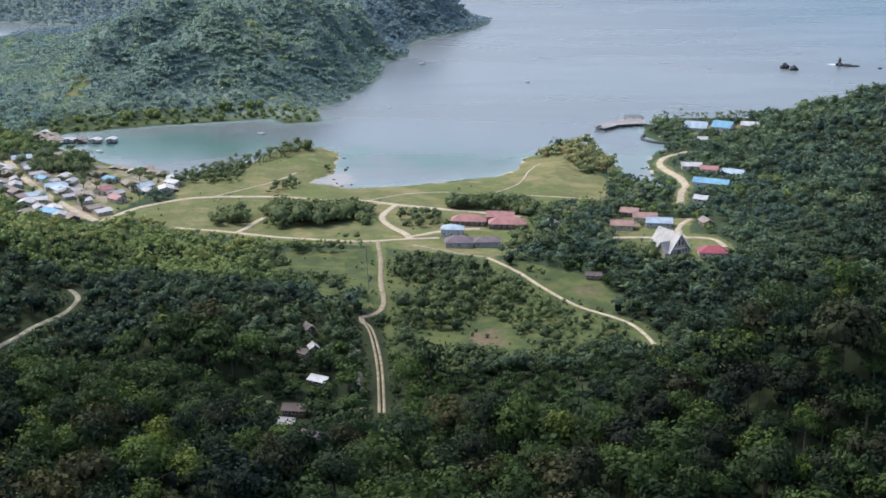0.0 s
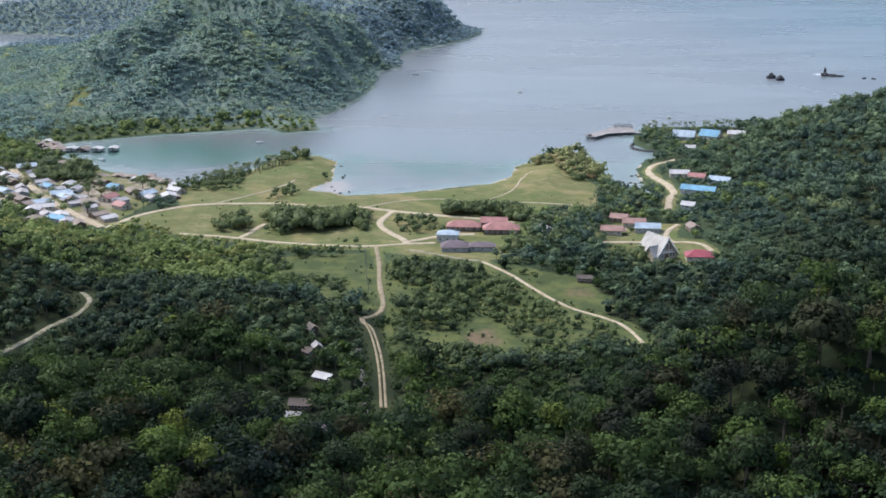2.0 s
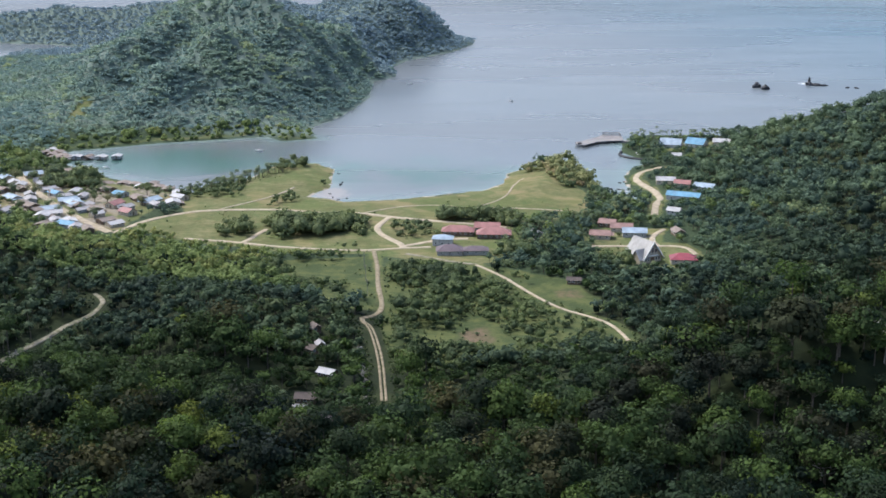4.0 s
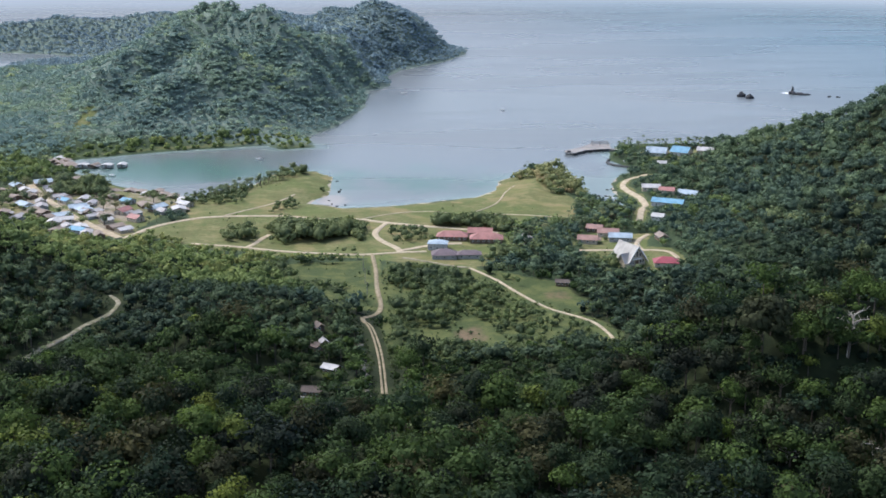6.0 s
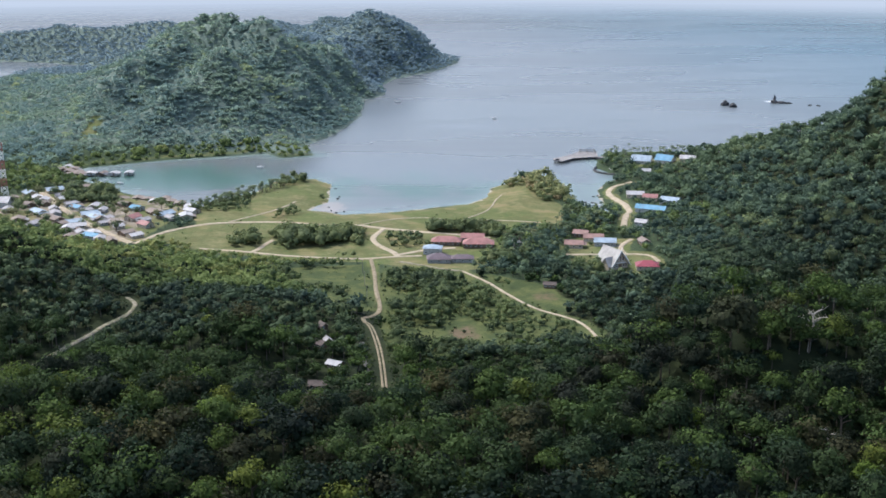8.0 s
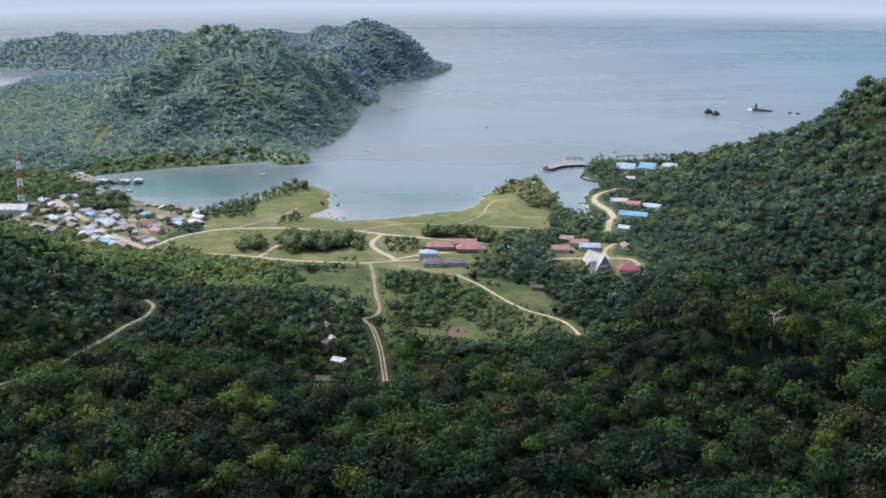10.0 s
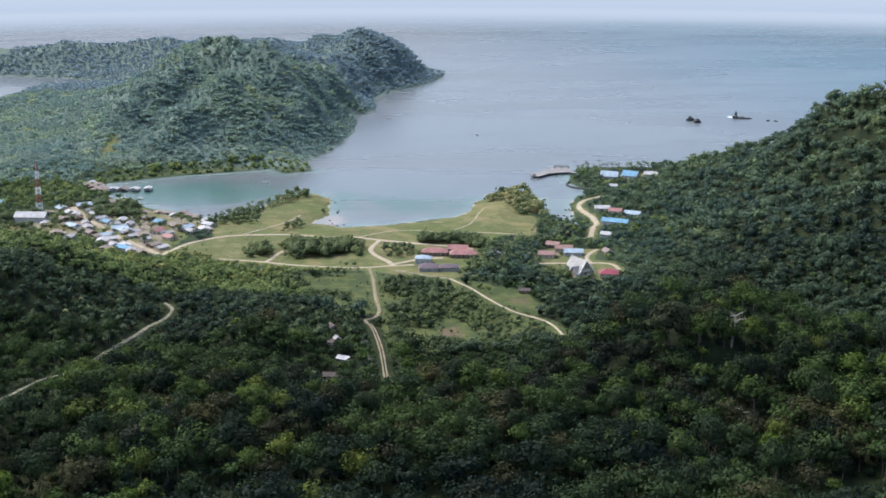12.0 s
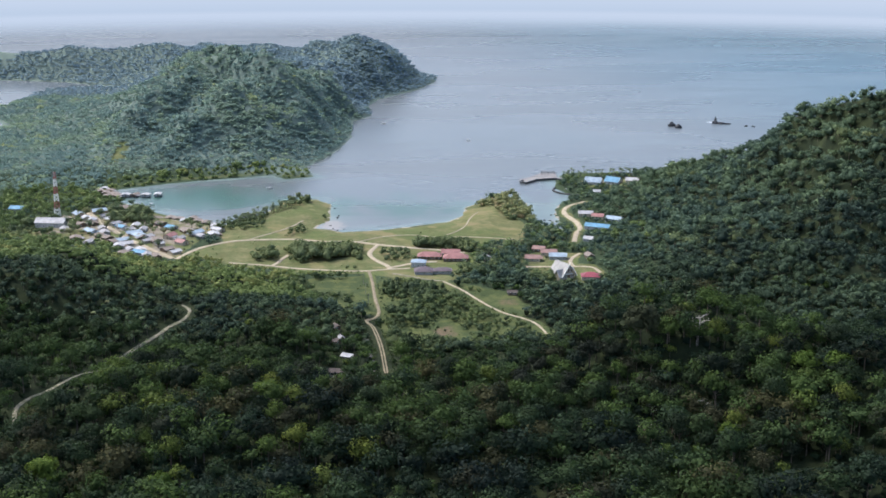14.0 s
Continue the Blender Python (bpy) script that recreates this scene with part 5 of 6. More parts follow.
def build_town():
    kinds = {
        "white": (house("house", 8, 10, 2.3, 1.3, M["wall_cream"], M["roof_white"], shed=True), "small house with a pale zinc roof"),
        "grey": (house("house", 7.5, 9.5, 2.3, 1.2, M["wall_grey"], M["roof_grey"], porch=True), "small house with a grey sheet roof and a porch"),
        "blue": (house("house", 7.5, 10, 2.4, 1.3, M["wall_white"], M["roof_blue"]), "small white house with a bright blue sheet roof"),
        "pale": (house("house", 9, 11.5, 2.4, 1.5, M["wall_cream"], M["roof_pale_blue"], porch=True), "house with a pale blue sheet roof"),
        "rust": (house("house", 7.5, 9.5, 2.2, 1.2, M["wall_board"], M["roof_rust"], shed=True), "board house with a rusted sheet roof"),
        "red": (house("house", 8.5, 12, 2.4, 1.6, M["wall_cream"], M["roof_red"], shed=True), "house with a faded red roof"),
    }
    stilt = {
        "rust": (house("stilt_house", 8, 9, 1.9, 0.8, M["wall_board"], M["roof_rust"], stilts=0.7, shed=True), "board house with a rusted roof on stilts over the water"),
        "white": (house("stilt_house", 8, 9, 1.9, 0.9, M["wall_grey"], M["roof_white"], stilts=0.7), "house with a pale zinc roof on stilts over the water"),
    }
    used = set()
    rng = random.Random(8)

    def put(table, key, x, y, turn, z=None, group="houses of the fishing village"):
        if z is None and road_gap([x], [y])[0] < 4.0:
            return
        ob, label = table[key]
        if (id(table), key) in used:
            ob = copy_thing(ob, Matrix())
        used.add((id(table), key))
        settle(ob, x, y, turn + rng.uniform(-14, 14), label, "house", group, 6.0, z)
        ob.scale = (rng.uniform(0.75, 1.15), rng.uniform(0.8, 1.15), rng.uniform(0.9, 1.1))

    names = ["white"] * 6 + ["grey"] * 6 + ["rust"] * 3 + ["pale"] * 2
    line = LINES["town_road"]
    # the row on either side of the street
    for off, gap_most in ((-9.5, 19), (10.0, 34)):
        d = 14.0
        while d < 190:
            i = min(int(d / 3.0), len(line) - 2)
            p, t = line[i], line[i + 1] - line[i]
            t = t / np.hypot(*t)
            x, y = p[0] - t[1] * off + rng.uniform(-2, 2), p[1] + t[0] * off + rng.uniform(-2, 2)
            d += rng.uniform(12, gap_most)
            put(kinds, rng.choice(names), x, y, math.degrees(math.atan2(t[1], t[0])) + rng.choice((0, 90)) + rng.uniform(-6, 6))
    # between the street and the bay
    for x, y, key in ((-273, 895, "blue"), (-250, 863, "pale"), (-233, 846, "rust"), (-241, 858, "grey"), (-228, 894, "blue"), (-209, 839, "red"), (-185, 884, "white"), (-196, 863, "grey"),
                      (-252, 887, "grey"), (-223, 861, "red"), (-213, 853, "grey"), (-202, 873, "pale"), (-186, 868, "white"), (-213, 884, "rust"), (-262, 903, "white"), (-240, 908, "rust"), (-216, 806, "grey")):
        put(kinds, key, x, y, rng.uniform(-30, 60))
    # below the street, towards the hill
    for x, y, key in ((-237, 803, "blue"), (-230, 796, "grey"), (-259, 824, "white"), (-247, 812, "grey"), (-276, 854, "rust"), (-268, 840, "rust"), (-285, 862, "rust"), (-303, 852, "rust"),
                      (-312, 903, "rust"), (-296, 876, "pale"), (-306, 922, "white"), (-322, 886, "grey"), (-251, 800, "rust"), (-288, 838, "grey"), (-330, 925, "rust")):
        put(kinds, key, x, y, rng.uniform(-30, 60))
    for x, y, key in ((-223, 929, "white"), (-210, 928, "rust"), (-238, 941, "rust"), (-250, 940, "rust"), (-202, 922, "rust"), (-230, 938, "rust"), (-216, 938, "rust"), (-192, 912, "white"),
                      (-329, 1068, "white"), (-324, 1050, "rust"), (-314, 1044, "rust"), (-310, 1036, "rust"), (-301, 1039, "white"), (-292, 1040, "rust"), (-281, 1039, "white"), (-269, 1041, "white"), (-318, 1034, "rust"),
                      (-282, 974, "white"), (-291, 982, "rust"), (-332, 1058, "rust"), (-322, 1060, "rust")):
        put(stilt, key, x, y, rng.uniform(-15, 15), 0.0, "stilt houses in the bay")
    settle(house("house", 9, 14, 3.2, 2.0, M["wall_white"], M["roof_blue"]), -386, 962, 80, "long house with a blue sheet roof among trees", "house", "", 9)
    settle(house("meeting_hall", 13, 26, 4.5, 3.2, M["wall_white"], M["roof_white"], windows=5), -338, 903, 86, "long white hall with a pale zinc roof", "hall", "", 15)


def build_compound():
    """The long red-roofed school blocks and the houses beside the crossroads."""
    # Dark walls on the two hip-roofed blocks stand in for shade under the eaves.
    settle(house("school_block", 9, 19, 2.8, 2.8, M["wall_board"], M["roof_red"], hip=True, windows=6), 4, 791, 86, "long school block with a faded red hip roof", "school", "school blocks", 11)
    settle(house("school_block", 10, 20, 2.8, 3.0, M["wall_board"], M["roof_red"], hip=True, windows=6), 25.5, 785, 88, "long school block with a faded red hip roof", "school", "school blocks", 12)
    settle(house("school_block", 8, 15, 2.8, 2.2, M["wall_cream"], M["roof_red"], windows=5), 22, 799, 84, "rear school block with a faded red gable roof", "school", "school blocks", 9)
    settle(house("office_house", 8, 11.5, 4.2, 1.8, M["wall_white"], M["roof_pale_blue"], hip=True, porch=False), -5, 769, 84, "white house with a pale blue hip roof", "house", "", 8)
    settle(house("staff_house", 9.5, 14.5, 2.8, 2.8, M["wall_grey"], M["roof_plum"], hip=True), -1, 748, 92, "house with a dull purple hip roof", "house", "staff houses", 9)
    settle(house("staff_house", 7, 14, 2.8, 1.9, M["wall_grey"], M["roof_plum"], hip=True), 14, 749, 92, "house with a dull purple hip roof", "house", "staff houses", 9)
    settle(house("house", 7, 9, 2.8, 1.8, M["wall_white"], M["roof_grey"]), 51, 783, 20, "small white house among palms", "house", "", 6)
    settle(house("house", 8, 12, 2.8, 1.9, M["wall_cream"], M["roof_brick"], porch=True), 89, 782, 82, "low house with a weathered pink roof and a porch", "house", "houses behind the church", 7)
    settle(house("house", 8, 13, 2.8, 1.9, M["wall_cream"], M["roof_brick"], shed=True), 104, 800, 84, "house with a weathered pink roof and a lean-to", "house", "houses behind the church", 8)
    settle(house("house", 8, 14, 3.0, 1.9, M["wall_grey"], M["roof_pale_blue"]), 110, 786, 84, "house with a pale blue-grey sheet roof", "house", "houses behind the church", 8)
    settle(house("house", 7, 10, 2.7, 1.8, M["wall_board"], M["roof_brick"], shed=True), 97, 812, 70, "board house with a weathered pink roof", "house", "houses behind the church", 7)
    settle(house("house", 6, 9, 2.5, 1.6, M["wall_board"], M["roof_rust"]), 136, 785, 10, "board house with a rusted roof", "house", "", 6)
    settle(house("parsonage", 9, 14, 2.8, 2.6, M["wall_cream"], M["roof_crimson"], hip=True), 129, 727, 86, "house with a bright crimson hip roof", "house", "", 9)
    settle(house("garden_shed", 4.5, 7, 2.2, 1.0, M["wall_board"], M["roof_shaded"]), 65, 690, 80, "low shed with a dull dark roof under trees", "shed", "", 7)
    settle(house("white_cottage", 6, 8, 2.7, 1.6, M["wall_white"], M["roof_white"]), 143, 840, 60, "small white cottage among trees", "house", "", 6)


def build_church():
    base = new("church")
    bm = bmesh.new()
    w, l, wh, rise = 12.0, 16.0, 3.6, 8.0
    prism(bm, [(-w / 2, -1), (w / 2, -1), (w / 2, wh), (0, wh + rise), (-w / 2, wh)], -l / 2, l / 2)
    part("wall", bm, M["wall_cream"], base, "cream church wall")
    bm = bmesh.new()
    gable_roof(bm, w, l, wh, rise, 1.2, 0.2)
    part("roof", bm, M["roof_shingle"], base, "steep pale grey roof")
    for s in (-1, 1):       # bargeboards
        bm = bmesh.new()
        hw = w / 2 + 1.3
        drop = rise * 1.3 / (w / 2)
        pts = [(0, wh + rise + 0.45), (s * hw, wh - drop + 0.4), (s * hw, wh - drop - 0.35), (0, wh + rise - 0.5)]
        prism(bm, pts if s < 0 else pts[::-1], -l / 2 - 1.42, -l / 2 - 1.22)
        part("bargeboard", bm, M["trim_white"], base, "white bargeboard")
    bm = bmesh.new()
    prism(bm, [(-w * 0.28, wh + 0.2), (w * 0.28, wh + 0.2), (w * 0.28, wh + 0.55), (-w * 0.28, wh + 0.55)], -l / 2 - 1.0, -l / 2)
    part("canopy", bm, M["trim_white"], base)
    for x in (-4.6, -2.8, 2.8, 4.6):
        window_part(base, x, -l / 2 - 0.03, 1.2, 1.1, 2.2, "x")
    for x in (-2.2, 0.0, 2.2):
        window_part(base, x, -l / 2 - 0.03, wh + 1.6, 1.1, 2.4 if x else 3.4, "x")
    bm = bmesh.new()
    box(bm, 0, -l / 2 - 0.04, 0, 2.2, 0.12, 3.0)
    part("door", bm, M["door"], base)
    for s in (-1, 1):
        for k in range(5):
            window_part(base, s * (w / 2 + 0.03), (k - 2) * 3.0, 1.2, 1.2, 1.9, "y")
    for s, yy, wing_w, out, top in ((1, -1.0, 6.0, 3.6, 2.6), (-1, -4.6, 6.4, 3.0, 4.4)):     # gabled side wings
        turn = Matrix.Translation((s * (w / 2 - 1.6 + out / 2), yy, 0)) @ Matrix.Rotation(radians(90 * s), 4, "Z")
        bm = bmesh.new()
        h = 3.0
        prism(bm, [(-wing_w / 2, -1), (wing_w / 2, -1), (wing_w / 2, h), (0, h + top), (-wing_w / 2, h)], -out / 2 - 1.4, out / 2 + 1.4)
        bm.transform(turn)
        porch = part("side_wing", bm, M["wall_cream"], base)
        bm = bmesh.new()
        gable_roof(bm, wing_w, out + 2.8, h, top, 0.7, 0.18)
        bm.transform(turn)
        part("wing_roof", bm, M["roof_shingle"], porch)
    bm = bmesh.new()
    box(bm, 0, -l / 2 - 1.3, wh + rise + 0.3, 0.16, 0.16, 2.0)
    box(bm, 0, -l / 2 - 1.3, wh + rise + 1.4, 1.1, 0.15, 0.16)
    part("cross", bm, M["trim_white"], base)
    settle(base, 108, 735, 30, "pale church with steep grey roof on a lawn", "church", "", 13)


def build_bay():
    settle(house("warehouse", 14, 17, 2.8, 3.8, M["wall_white"], M["roof_pale_blue"], windows=4), 180, 1076, 70, "warehouse with a pale blue sheet roof", "warehouse", "warehouses by the jetty", 14)
    settle(house("warehouse", 13, 15, 2.8, 3.8, M["wall_white"], M["roof_blue"], windows=4), 200, 1070, 58, "warehouse with a blue sheet roof", "warehouse", "warehouses by the jetty", 13)
    settle(house("yellow_hall", 10, 13, 3.6, 2.0, M["wall_cream"], M["roof_white"]), 218, 1060, 75, "cream hall with a flat pale roof among trees", "hall", "", 9)
    settle(house("guard_house", 5, 7, 2.7, 1.4, M["wall_white"], M["roof_white"]), 177, 1031, 80, "small white house under trees", "house", "", 6)
    settle(house("house", 8, 13, 3.0, 1.8, M["wall_cream"], M["roof_white"]), 153, 936, 84, "house with a pale zinc roof", "house", "houses above the bay", 8)
    settle(house("house", 8, 11, 3.0, 1.8, M["wall_cream"], M["roof_red"]), 163, 924, 70, "cream house with a patched red roof", "house", "houses above the bay", 8)
    settle(house("house", 9, 14, 3.0, 2.0, M["wall_white"], M["roof_pale_blue"]), 176, 910, 60, "house with a pale roof", "house", "houses above the bay", 9)
    settle(house("long_house", 9, 22, 3.0, 2.0, M["wall_white"], M["roof_blue"]), 157, 884, 66, "long house with a bright blue sheet roof", "house", "houses above the bay", 12)
    # jetty
    jetty = new("jetty")
    bm = bmesh.new()
    pts = [(103, 1098), (111, 1092), (123, 1107), (138, 1112), (146, 1112), (147, 1136), (130, 1138), (122, 1124), (112, 1112), (105, 1107)]
    lo, hi = [bm.verts.new((x, y, 1.6)) for x, y in pts], [bm.verts.new((x, y, 2.3)) for x, y in pts]
    bm.faces.new(lo[::-1]), bm.faces.new(hi)
    for i in range(len(pts)):
        j = (i + 1) % len(pts)
        bm.faces.new((lo[i], lo[j], hi[j], hi[i]))
    part("deck", bm, M["concrete"], jetty, "pale concrete deck")
    for k, (x, y) in enumerate([(105, 1099), (110, 1095), (115, 1099), (119, 1104), (124, 1109), (130, 1111), (136, 1113), (141, 1113), (145, 1114), (145, 1124), (140, 1134), (132, 1136), (125, 1126), (117, 1115)]):
        bm = bmesh.new()
        tube(bm, [(x, y, -5), (x, y, 1.7)], [0.35, 0.35], 8)
        part("jetty_post", bm, M["concrete"], jetty)
    for k in range(8):
        bm = bmesh.new()
        box(bm, 130 + k * 2.5, 1134, 2.3, 0.15, 0.15, 1.1)
        part("rail_post", bm, M["timber"], jetty)
    bm = bmesh.new()
    box(bm, 139, 1134, 3.3, 19, 0.12, 0.12)
    part("rail", bm, M["timber"], jetty)
    for x, y in ((131, 1128), (138, 1128), (145, 1128), (131, 1135), (138, 1135), (145, 1135)):
        bm = bmesh.new()
        box(bm, x, y, 2.3, 0.4, 0.4, 2.6)
        part("frame_post", bm, M["timber"], jetty, "brown timber post")
    for y in (1128, 1135):
        bm = bmesh.new()
        box(bm, 138, y, 4.8, 15, 0.4, 0.4)
        part("frame_beam", bm, M["timber"], jetty, "brown timber beam")
    bm = bmesh.new()
    box(bm, 107, 1098, 2.3, 3.0, 3.0, 0.9)
    part("fender_block", bm, M["rock"], jetty, "dark block at the tip")
    tagged(jetty, "concrete jetty on piles reaching into the bay", "jetty")
    bm = bmesh.new()
    line = smooth_line([(139, 1072), (136, 1060), (140, 1048), (150, 1040), (162, 1036)], 2.0)
    tube(bm, [(x, y, 0.2) for x, y in line], [1.3] * len(line), 6)
    me = bpy.data.meshes.new("breakwater")
    bm.to_mesh(me)
    bm.free()
    me.materials.append(M["rock"])
    tagged(new("breakwater", me), "low curved breakwater of dark stone", "breakwater", kind="structure")
    walkway = new("causeway")
    bm = bmesh.new()
    m = Matrix.Translation((153, 1111, 0.7)) @ Matrix.Rotation(radians(-20), 4, "Z") @ Matrix.Diagonal((18, 4, 2.6, 1))
    bmesh.ops.create_cube(bm, size=1.0, matrix=m)
    part("deck", bm, M["concrete"], walkway)
    tagged(walkway, "concrete causeway from the shore to the jetty", "causeway")


def build_huts():
    settle(house("hut", 4.8, 7.2, 2.4, 1.2, M["wall_board"], M["roof_white"]), -51, 546, 62, "hut with a long pale sheet roof in a forest clearing", "hut", "huts in the clearing", 5)
    settle(house("hut", 4.5, 5.5, 2.4, 1.3, M["wall_board"], M["roof_shaded"]), -60, 569, 50, "hut in a forest clearing, its sheet roof darkened for cloud shadow", "hut", "huts in the clearing", 4)
    settle(house("hut", 3.2, 4.2, 2.3, 1.2, M["wall_board"], M["roof_grey"]), -57, 575, 20, "small hut with a grey sheet roof", "hut", "huts in the clearing", 3)
    settle(house("hut", 3.6, 5, 2.3, 1.2, M["wall_board"], M["roof_rust"]), -61, 592, 30, "small hut with a rusted roof", "hut", "huts in the clearing", 3.5)
    settle(house("hut", 6.0, 9, 2.6, 1.7, M["wall_board"], M["roof_plum"], hip=True), -49, 497, 70, "hut with a dull purple hip roof", "hut", "huts in the clearing", 6.5)
    settle(house("hut", 4.2, 5, 2.5, 1.2, M["wall_board"], M["roof_grey"]), -58, 509, 80, "hut with a grey sheet roof beside palms", "hut", "huts in the clearing", 5)
    settle(house("hut", 5, 8, 2.4, 1.4, M["wall_board"], M["roof_shaded"]), -57, 521, 84, "long hut with a thatched roof darkened for cloud shadow", "hut", "huts in the clearing", 6)
    # the stony bed of the stream beside the dirt road
    rng = random.Random(17)
    line = smooth_line([(-40, 582), (-37.5, 560), (-35, 541), (-32, 516)], 1.0)
    bm = bmesh.new()
    for k in range(330):
        x, y = line[rng.randrange(len(line))]
        x, y = x + rng.gauss(0, 0.7), y + rng.uniform(-0.6, 0.6)
        r = rng.uniform(0.15, 0.55)
        m = Matrix.Translation((x, y, float(ground_z(x, y)) + r * 0.2)) @ Matrix.Rotation(rng.uniform(0, 6), 4, "Z") @ Matrix.Diagonal((r * rng.uniform(0.8, 1.4), r, r * rng.uniform(0.5, 0.8), 1))
        bmesh.ops.create_icosphere(bm, subdivisions=1, radius=1.0, matrix=m)
    me = bpy.data.meshes.new("stream_stones")
    bm.to_mesh(me)
    bm.free()
    me.materials.append(M["stones"])
    tagged(new("stream_stones", me), "grey stones in a narrow stream bed", "stones", kind="stuff")


def build_mast():
    """Lattice telephone mast, banded red and white."""
    mast = new("radio_mast")
    top, half = 42.0, 2.6
    n = 6
    for k in range(n):
        z0, z1 = top * k / n, top * (k + 1) / n
        w0, w1 = half * (1 - 0.72 * k / n), half * (1 - 0.72 * (k + 1) / n)
        bm = bmesh.new()
        for sx, sy in ((-1, -1), (1, -1), (1, 1), (-1, 1)):
            tube(bm, [(sx * w0, sy * w0, z0), (sx * w1, sy * w1, z1)], [0.34, 0.34], 4)
        for a, b in (((-1, -1), (1, -1)), ((1, -1), (1, 1)), ((1, 1), (-1, 1)), ((-1, 1), (-1, -1))):
            for h0, h1 in ((0, 0.5), (0.5, 1)):
                za, zb = z0 + (z1 - z0) * h0, z0 + (z1 - z0) * h1
                wa, wb = w0 + (w1 - w0) * h0, w0 + (w1 - w0) * h1
                tube(bm, [(a[0] * wa, a[1] * wa, za), (b[0] * wb, b[1] * wb, zb)], [0.19, 0.19], 4)
                tube(bm, [(b[0] * wa, b[1] * wa, za), (a[0] * wb, a[1] * wb, zb)], [0.19, 0.19], 4)
        part("lattice", bm, M["mast_red"] if k % 2 else M["trim_white"], mast, "red lattice section" if k % 2 else "white lattice section")
    for k, z in enumerate((34, 37.5, 40)):
        for a in (0, 2.1, 4.2):
            bm = bmesh.new()
            box(bm, 1.0 * math.cos(a), 1.0 * math.sin(a), z, 0.45, 0.45, 2.0)
            part("antenna", bm, M["trim_white"], mast)
    settle(mast, -344, 945, 20, "tall lattice radio mast banded in red and white", "mast", "", 6)


def build_rocks():
    def rock(seed, sx, sy, sz):
        bm = bmesh.new()
        bmesh.ops.create_icosphere(bm, subdivisions=3, radius=1.0)
        for v in bm.verts:
            n = noise.noise(v.co * 1.6 + Vector((seed * 3.7, 0, 0))) + 0.5 * noise.noise(v.co * 4 + Vector((0, seed * 2.1, 0)))
            v.co *= 1 + 0.45 * n
            v.co.x, v.co.y, v.co.z = v.co.x * sx, v.co.y * sy, v.co.z * sz
        me = bpy.data.meshes.new("sea_rock")
        bm.to_mesh(me)
        bm.free()
        me.materials.append(M["rock"])
        return new("sea_rock", me)

    for k, (x, y, sx, sy, sz) in enumerate(((338, 1452, 4.5, 4, 4.5), (344, 1438, 4, 4, 4), (401, 1472, 4.5, 4, 3.6), (402, 1473, 1.6, 1.6, 7.5), (409, 1468, 6, 3.4, 2.2), (417, 1466, 5, 2.6, 1.3), (438, 1450, 5, 2, 1.1), (447, 1446, 4, 2, 1.0))):
        ob = rock(k + 1, sx, sy, sz)
        ob.matrix_basis = pose(x, y, sz * 0.15, 0, 0, 40 * k)
        tagged(ob, "dark jagged rock standing out of the sea", "rock", "rocks off the headland")
    bm = bmesh.new()
    rng = random.Random(9)
    for k in range(16):
        x, y = 393 + 8 * rng.random(), 1486 - 8 * rng.random()
        m = Matrix.Translation((x, y, 0.02 + 0.004 * k)) @ Matrix.Rotation(rng.uniform(-0.3, 0.3), 4, "Z") @ Matrix.Diagonal((rng.uniform(1.2, 3.5), rng.uniform(0.4, 1.3), 0.05, 1))
        bmesh.ops.create_icosphere(bm, subdivisions=1, radius=1.0, matrix=m)
    me = bpy.data.meshes.new("surf")
    bm.to_mesh(me)
    bm.free()
    me.materials.append(M["foam"])
    tagged(new("surf", me), "white surf breaking against the sea rocks", "surf", kind="stuff")
    rng = random.Random(3)
    for k in range(16):
        x, y = rng.choice(((-91, 912), (-84, 903), (-88, 930), (-74, 897), (-88, 948), (-93, 985))) if k < 11 else rng.choice(((122, 950), (118, 930)))
        ob = rock(k + 20, rng.uniform(0.5, 1.5), rng.uniform(0.5, 1.3), rng.uniform(0.35, 0.7))
        ob.matrix_basis = pose(x + rng.uniform(-5, 8), y + rng.uniform(-5, 6), 0.1, 0, 0, rng.uniform(0, 180))
        tagged(ob, "low dark boulder on the sandy shore", "rock", "shore boulders")


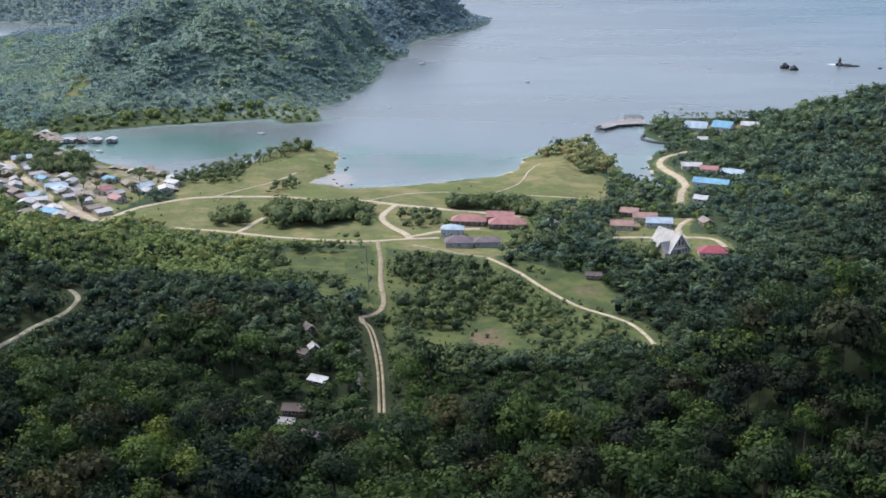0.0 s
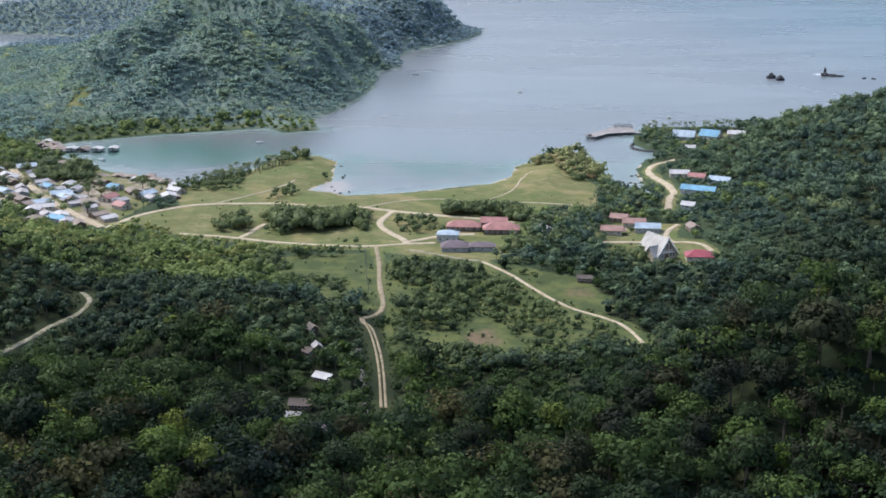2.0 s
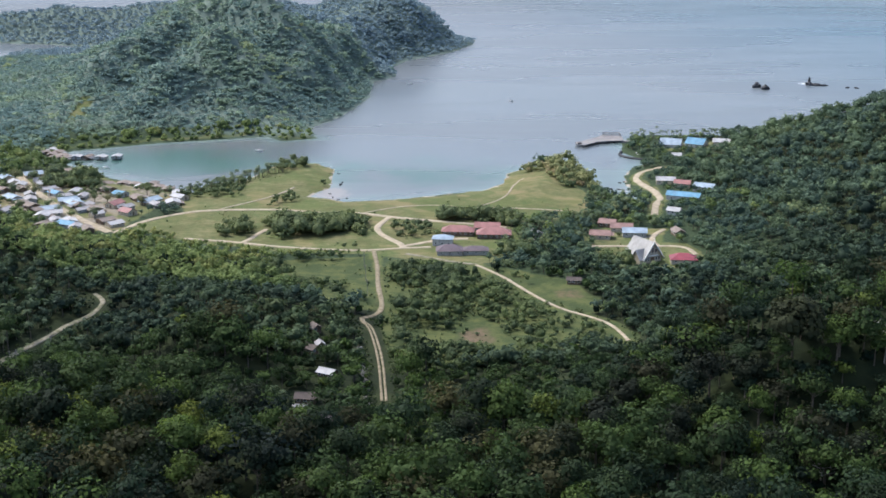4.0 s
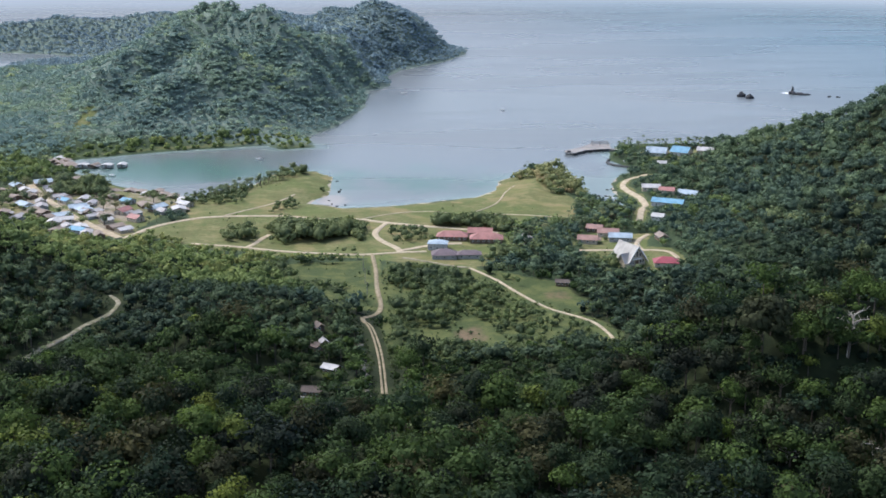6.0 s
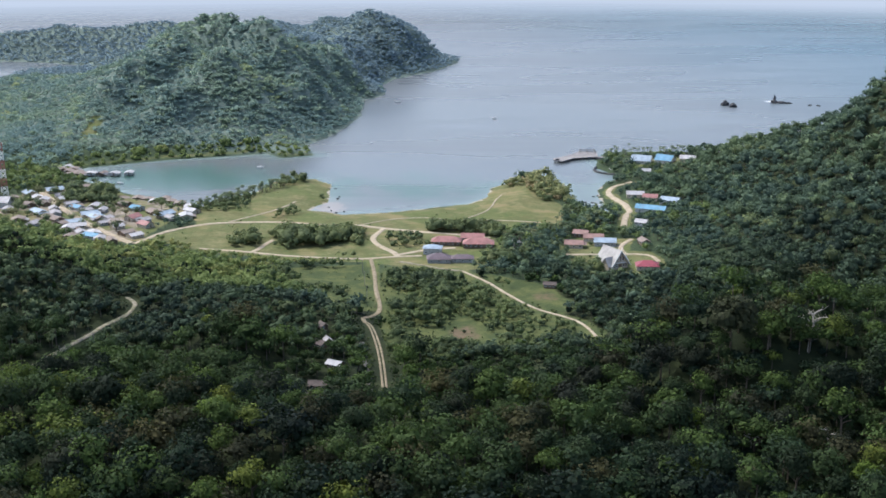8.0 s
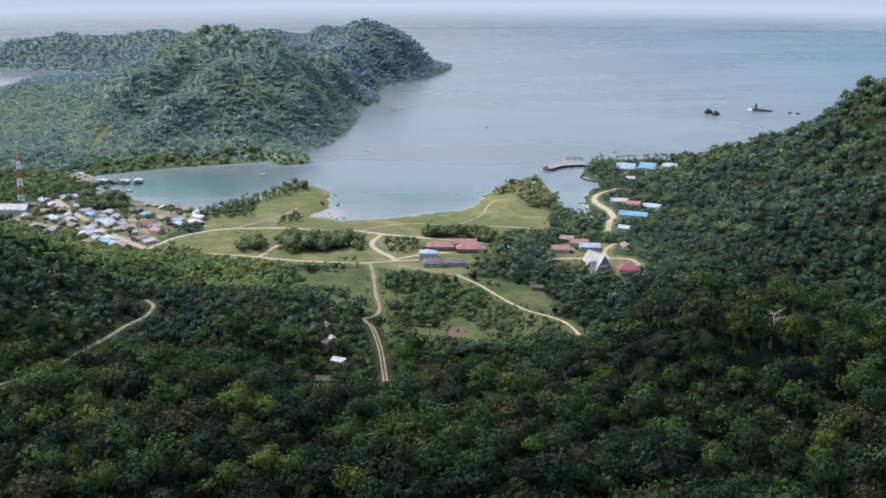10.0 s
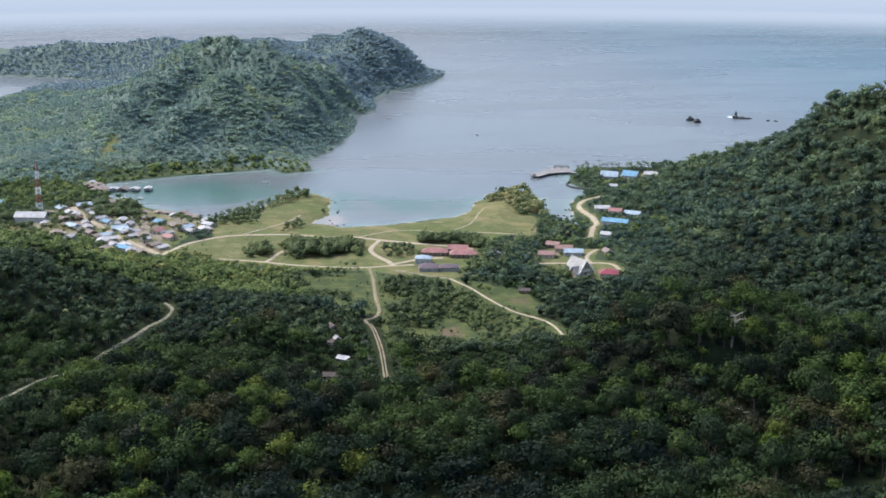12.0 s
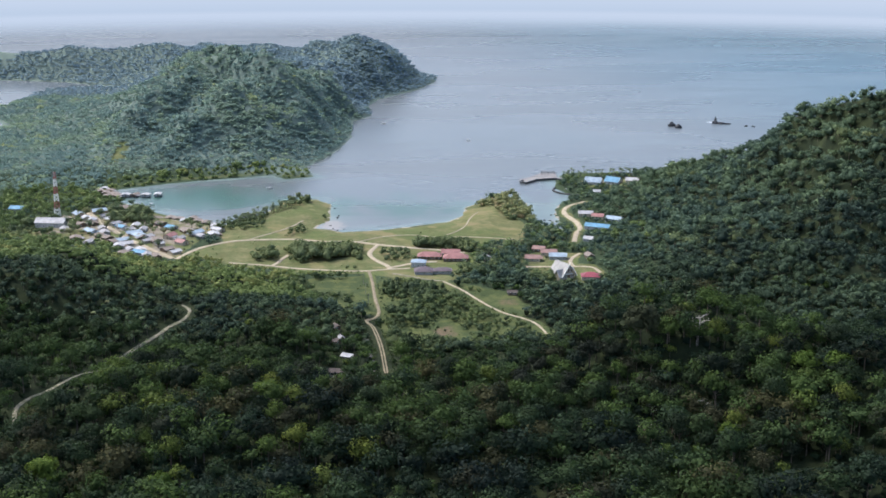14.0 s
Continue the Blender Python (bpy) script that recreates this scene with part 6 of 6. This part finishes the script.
def build_small():
    # boats
    def boat(seed):
        base = new("boat")
        bm = bmesh.new()
        rows = []
        for i in range(7):
            t = i / 6 * 2 - 1
            w = 0.9 * math.cos(t * 1.35) + 0.04
            rows.append([bm.verts.new((s * w * f, t * 3.6, z + 0.35 * t * t)) for s, f, z in ((-1, 1, 0.7), (-1, 0.6, -0.1), (1, 0.6, -0.1), (1, 1, 0.7))])
        for a, b in zip(rows, rows[1:]):
            for i in range(3):
                bm.faces.new((a[i], a[i + 1], b[i + 1], b[i]))
            bm.faces.new((a[3], a[0], b[0], b[3]))
        part("hull", bm, M["boat"], base)
        bm = bmesh.new()
        box(bm, 0, -0.6, 1.5, 1.5, 2.4, 0.1)
        for sx in (-0.65, 0.65):
            for sy in (-1.6, 0.4):
                box(bm, sx, sy, 0.5, 0.08, 0.08, 1.0)
        part("awning", bm, M["roof_white"], base)
        return base

    first = boat(0)
    for k, (x, y, a) in enumerate(((-160, 1075, 70), (-268, 1005, 60), (-275, 1000, 20), (-284, 1006, 80), (60, 1350, 40), (-50, 1480, 80), (150, 1062, 10))):
        ob = first if k == 0 else copy_thing(first, Matrix())
        ob.matrix_basis = pose(x, y, 0.0, 0, 0, a)
        tagged(ob, "small pale fishing boat with an awning afloat", "boat", "boats in the bay")
    # bare tree on the near ridge
    rng = random.Random(21)
    for x, y, s in ((157, 482, 1.35), (151, 428, 1.0), (122, 434, 0.75)):
        base = new("bare_tree")
        bm = bmesh.new()
        tube(bm, [(0, 0, -1), (0.3, 0, 6), (0.9, 0.2, 13)], [0.5, 0.36, 0.2], 7)
        part("trunk", bm, M["dead_bark"], base)
        for k in range(9):
            a, z = k * 2.4, 6.5 + k * 0.75
            d = Vector((math.cos(a), math.sin(a), 0.45))
            p = Vector((0.3 + 0.6 * (z - 6) / 7, 0, z))
            bm = bmesh.new()
            q = p + d * rng.uniform(3.0, 5.5)
            tube(bm, [p, (p + q) / 2 + Vector((0, 0, 0.5)), q], [0.22, 0.14, 0.06], 5)
            for j in range(3):
                e = p.lerp(q, 0.5 + 0.2 * j)
                tube(bm, [e, e + Vector((rng.uniform(-1.5, 1.5), rng.uniform(-1.5, 1.5), rng.uniform(0.4, 1.6)))], [0.08, 0.03], 4)
            part("limb", bm, M["dead_bark"], base)
        base.matrix_basis = at_ground(x, y, rng.uniform(0, 360), s)
        tagged(base, "bare bleached tree with forking limbs above the canopy", "tree")
    # poles along the hill road
    for k, (x, y) in enumerate(((-181, 547), (-183, 545), (-171, 562), (-216, 490), (-48, 720), (-45, 690), (-42, 660))):
        pole = new("power_pole")
        bm = bmesh.new()
        tube(bm, [(0, 0, -1), (0, 0, 9)], [0.16, 0.11], 6)
        part("post", bm, M["concrete"], pole)
        bm = bmesh.new()
        box(bm, 0, 0, 8.4, 1.8, 0.12, 0.14)
        part("crossarm", bm, M["timber"], pole)
        pole.matrix_basis = at_ground(x, y, 30)
        tagged(pole, "slim concrete power pole with a crossarm beside the road", "pole", "power poles")
    # fallen logs on the cleared patch
    for k in range(7):
        log = bmesh.new()
        a = rng.uniform(-0.5, 0.9)
        tube(log, [(-3.5, 0, 0), (0, 0.2, 0.1), (4, 0, 0)], [0.32, 0.28, 0.16], 7)
        me = bpy.data.meshes.new("fallen_log")
        log.to_mesh(me)
        log.free()
        me.materials.append(M["dead_bark"])
        x, y = 116 + rng.uniform(-8, 8), 425 + rng.uniform(-4, 4)
        tagged(new("fallen_log", me), "bleached fallen log on cleared soil", "log", "logs on the clearing").matrix_basis = at_ground(x, y, math.degrees(a), 1, -0.25)


build_town()
build_compound()
build_church()
build_bay()
build_huts()
build_mast()
build_rocks()
build_small()
grow_forest()
grow_single_trees()
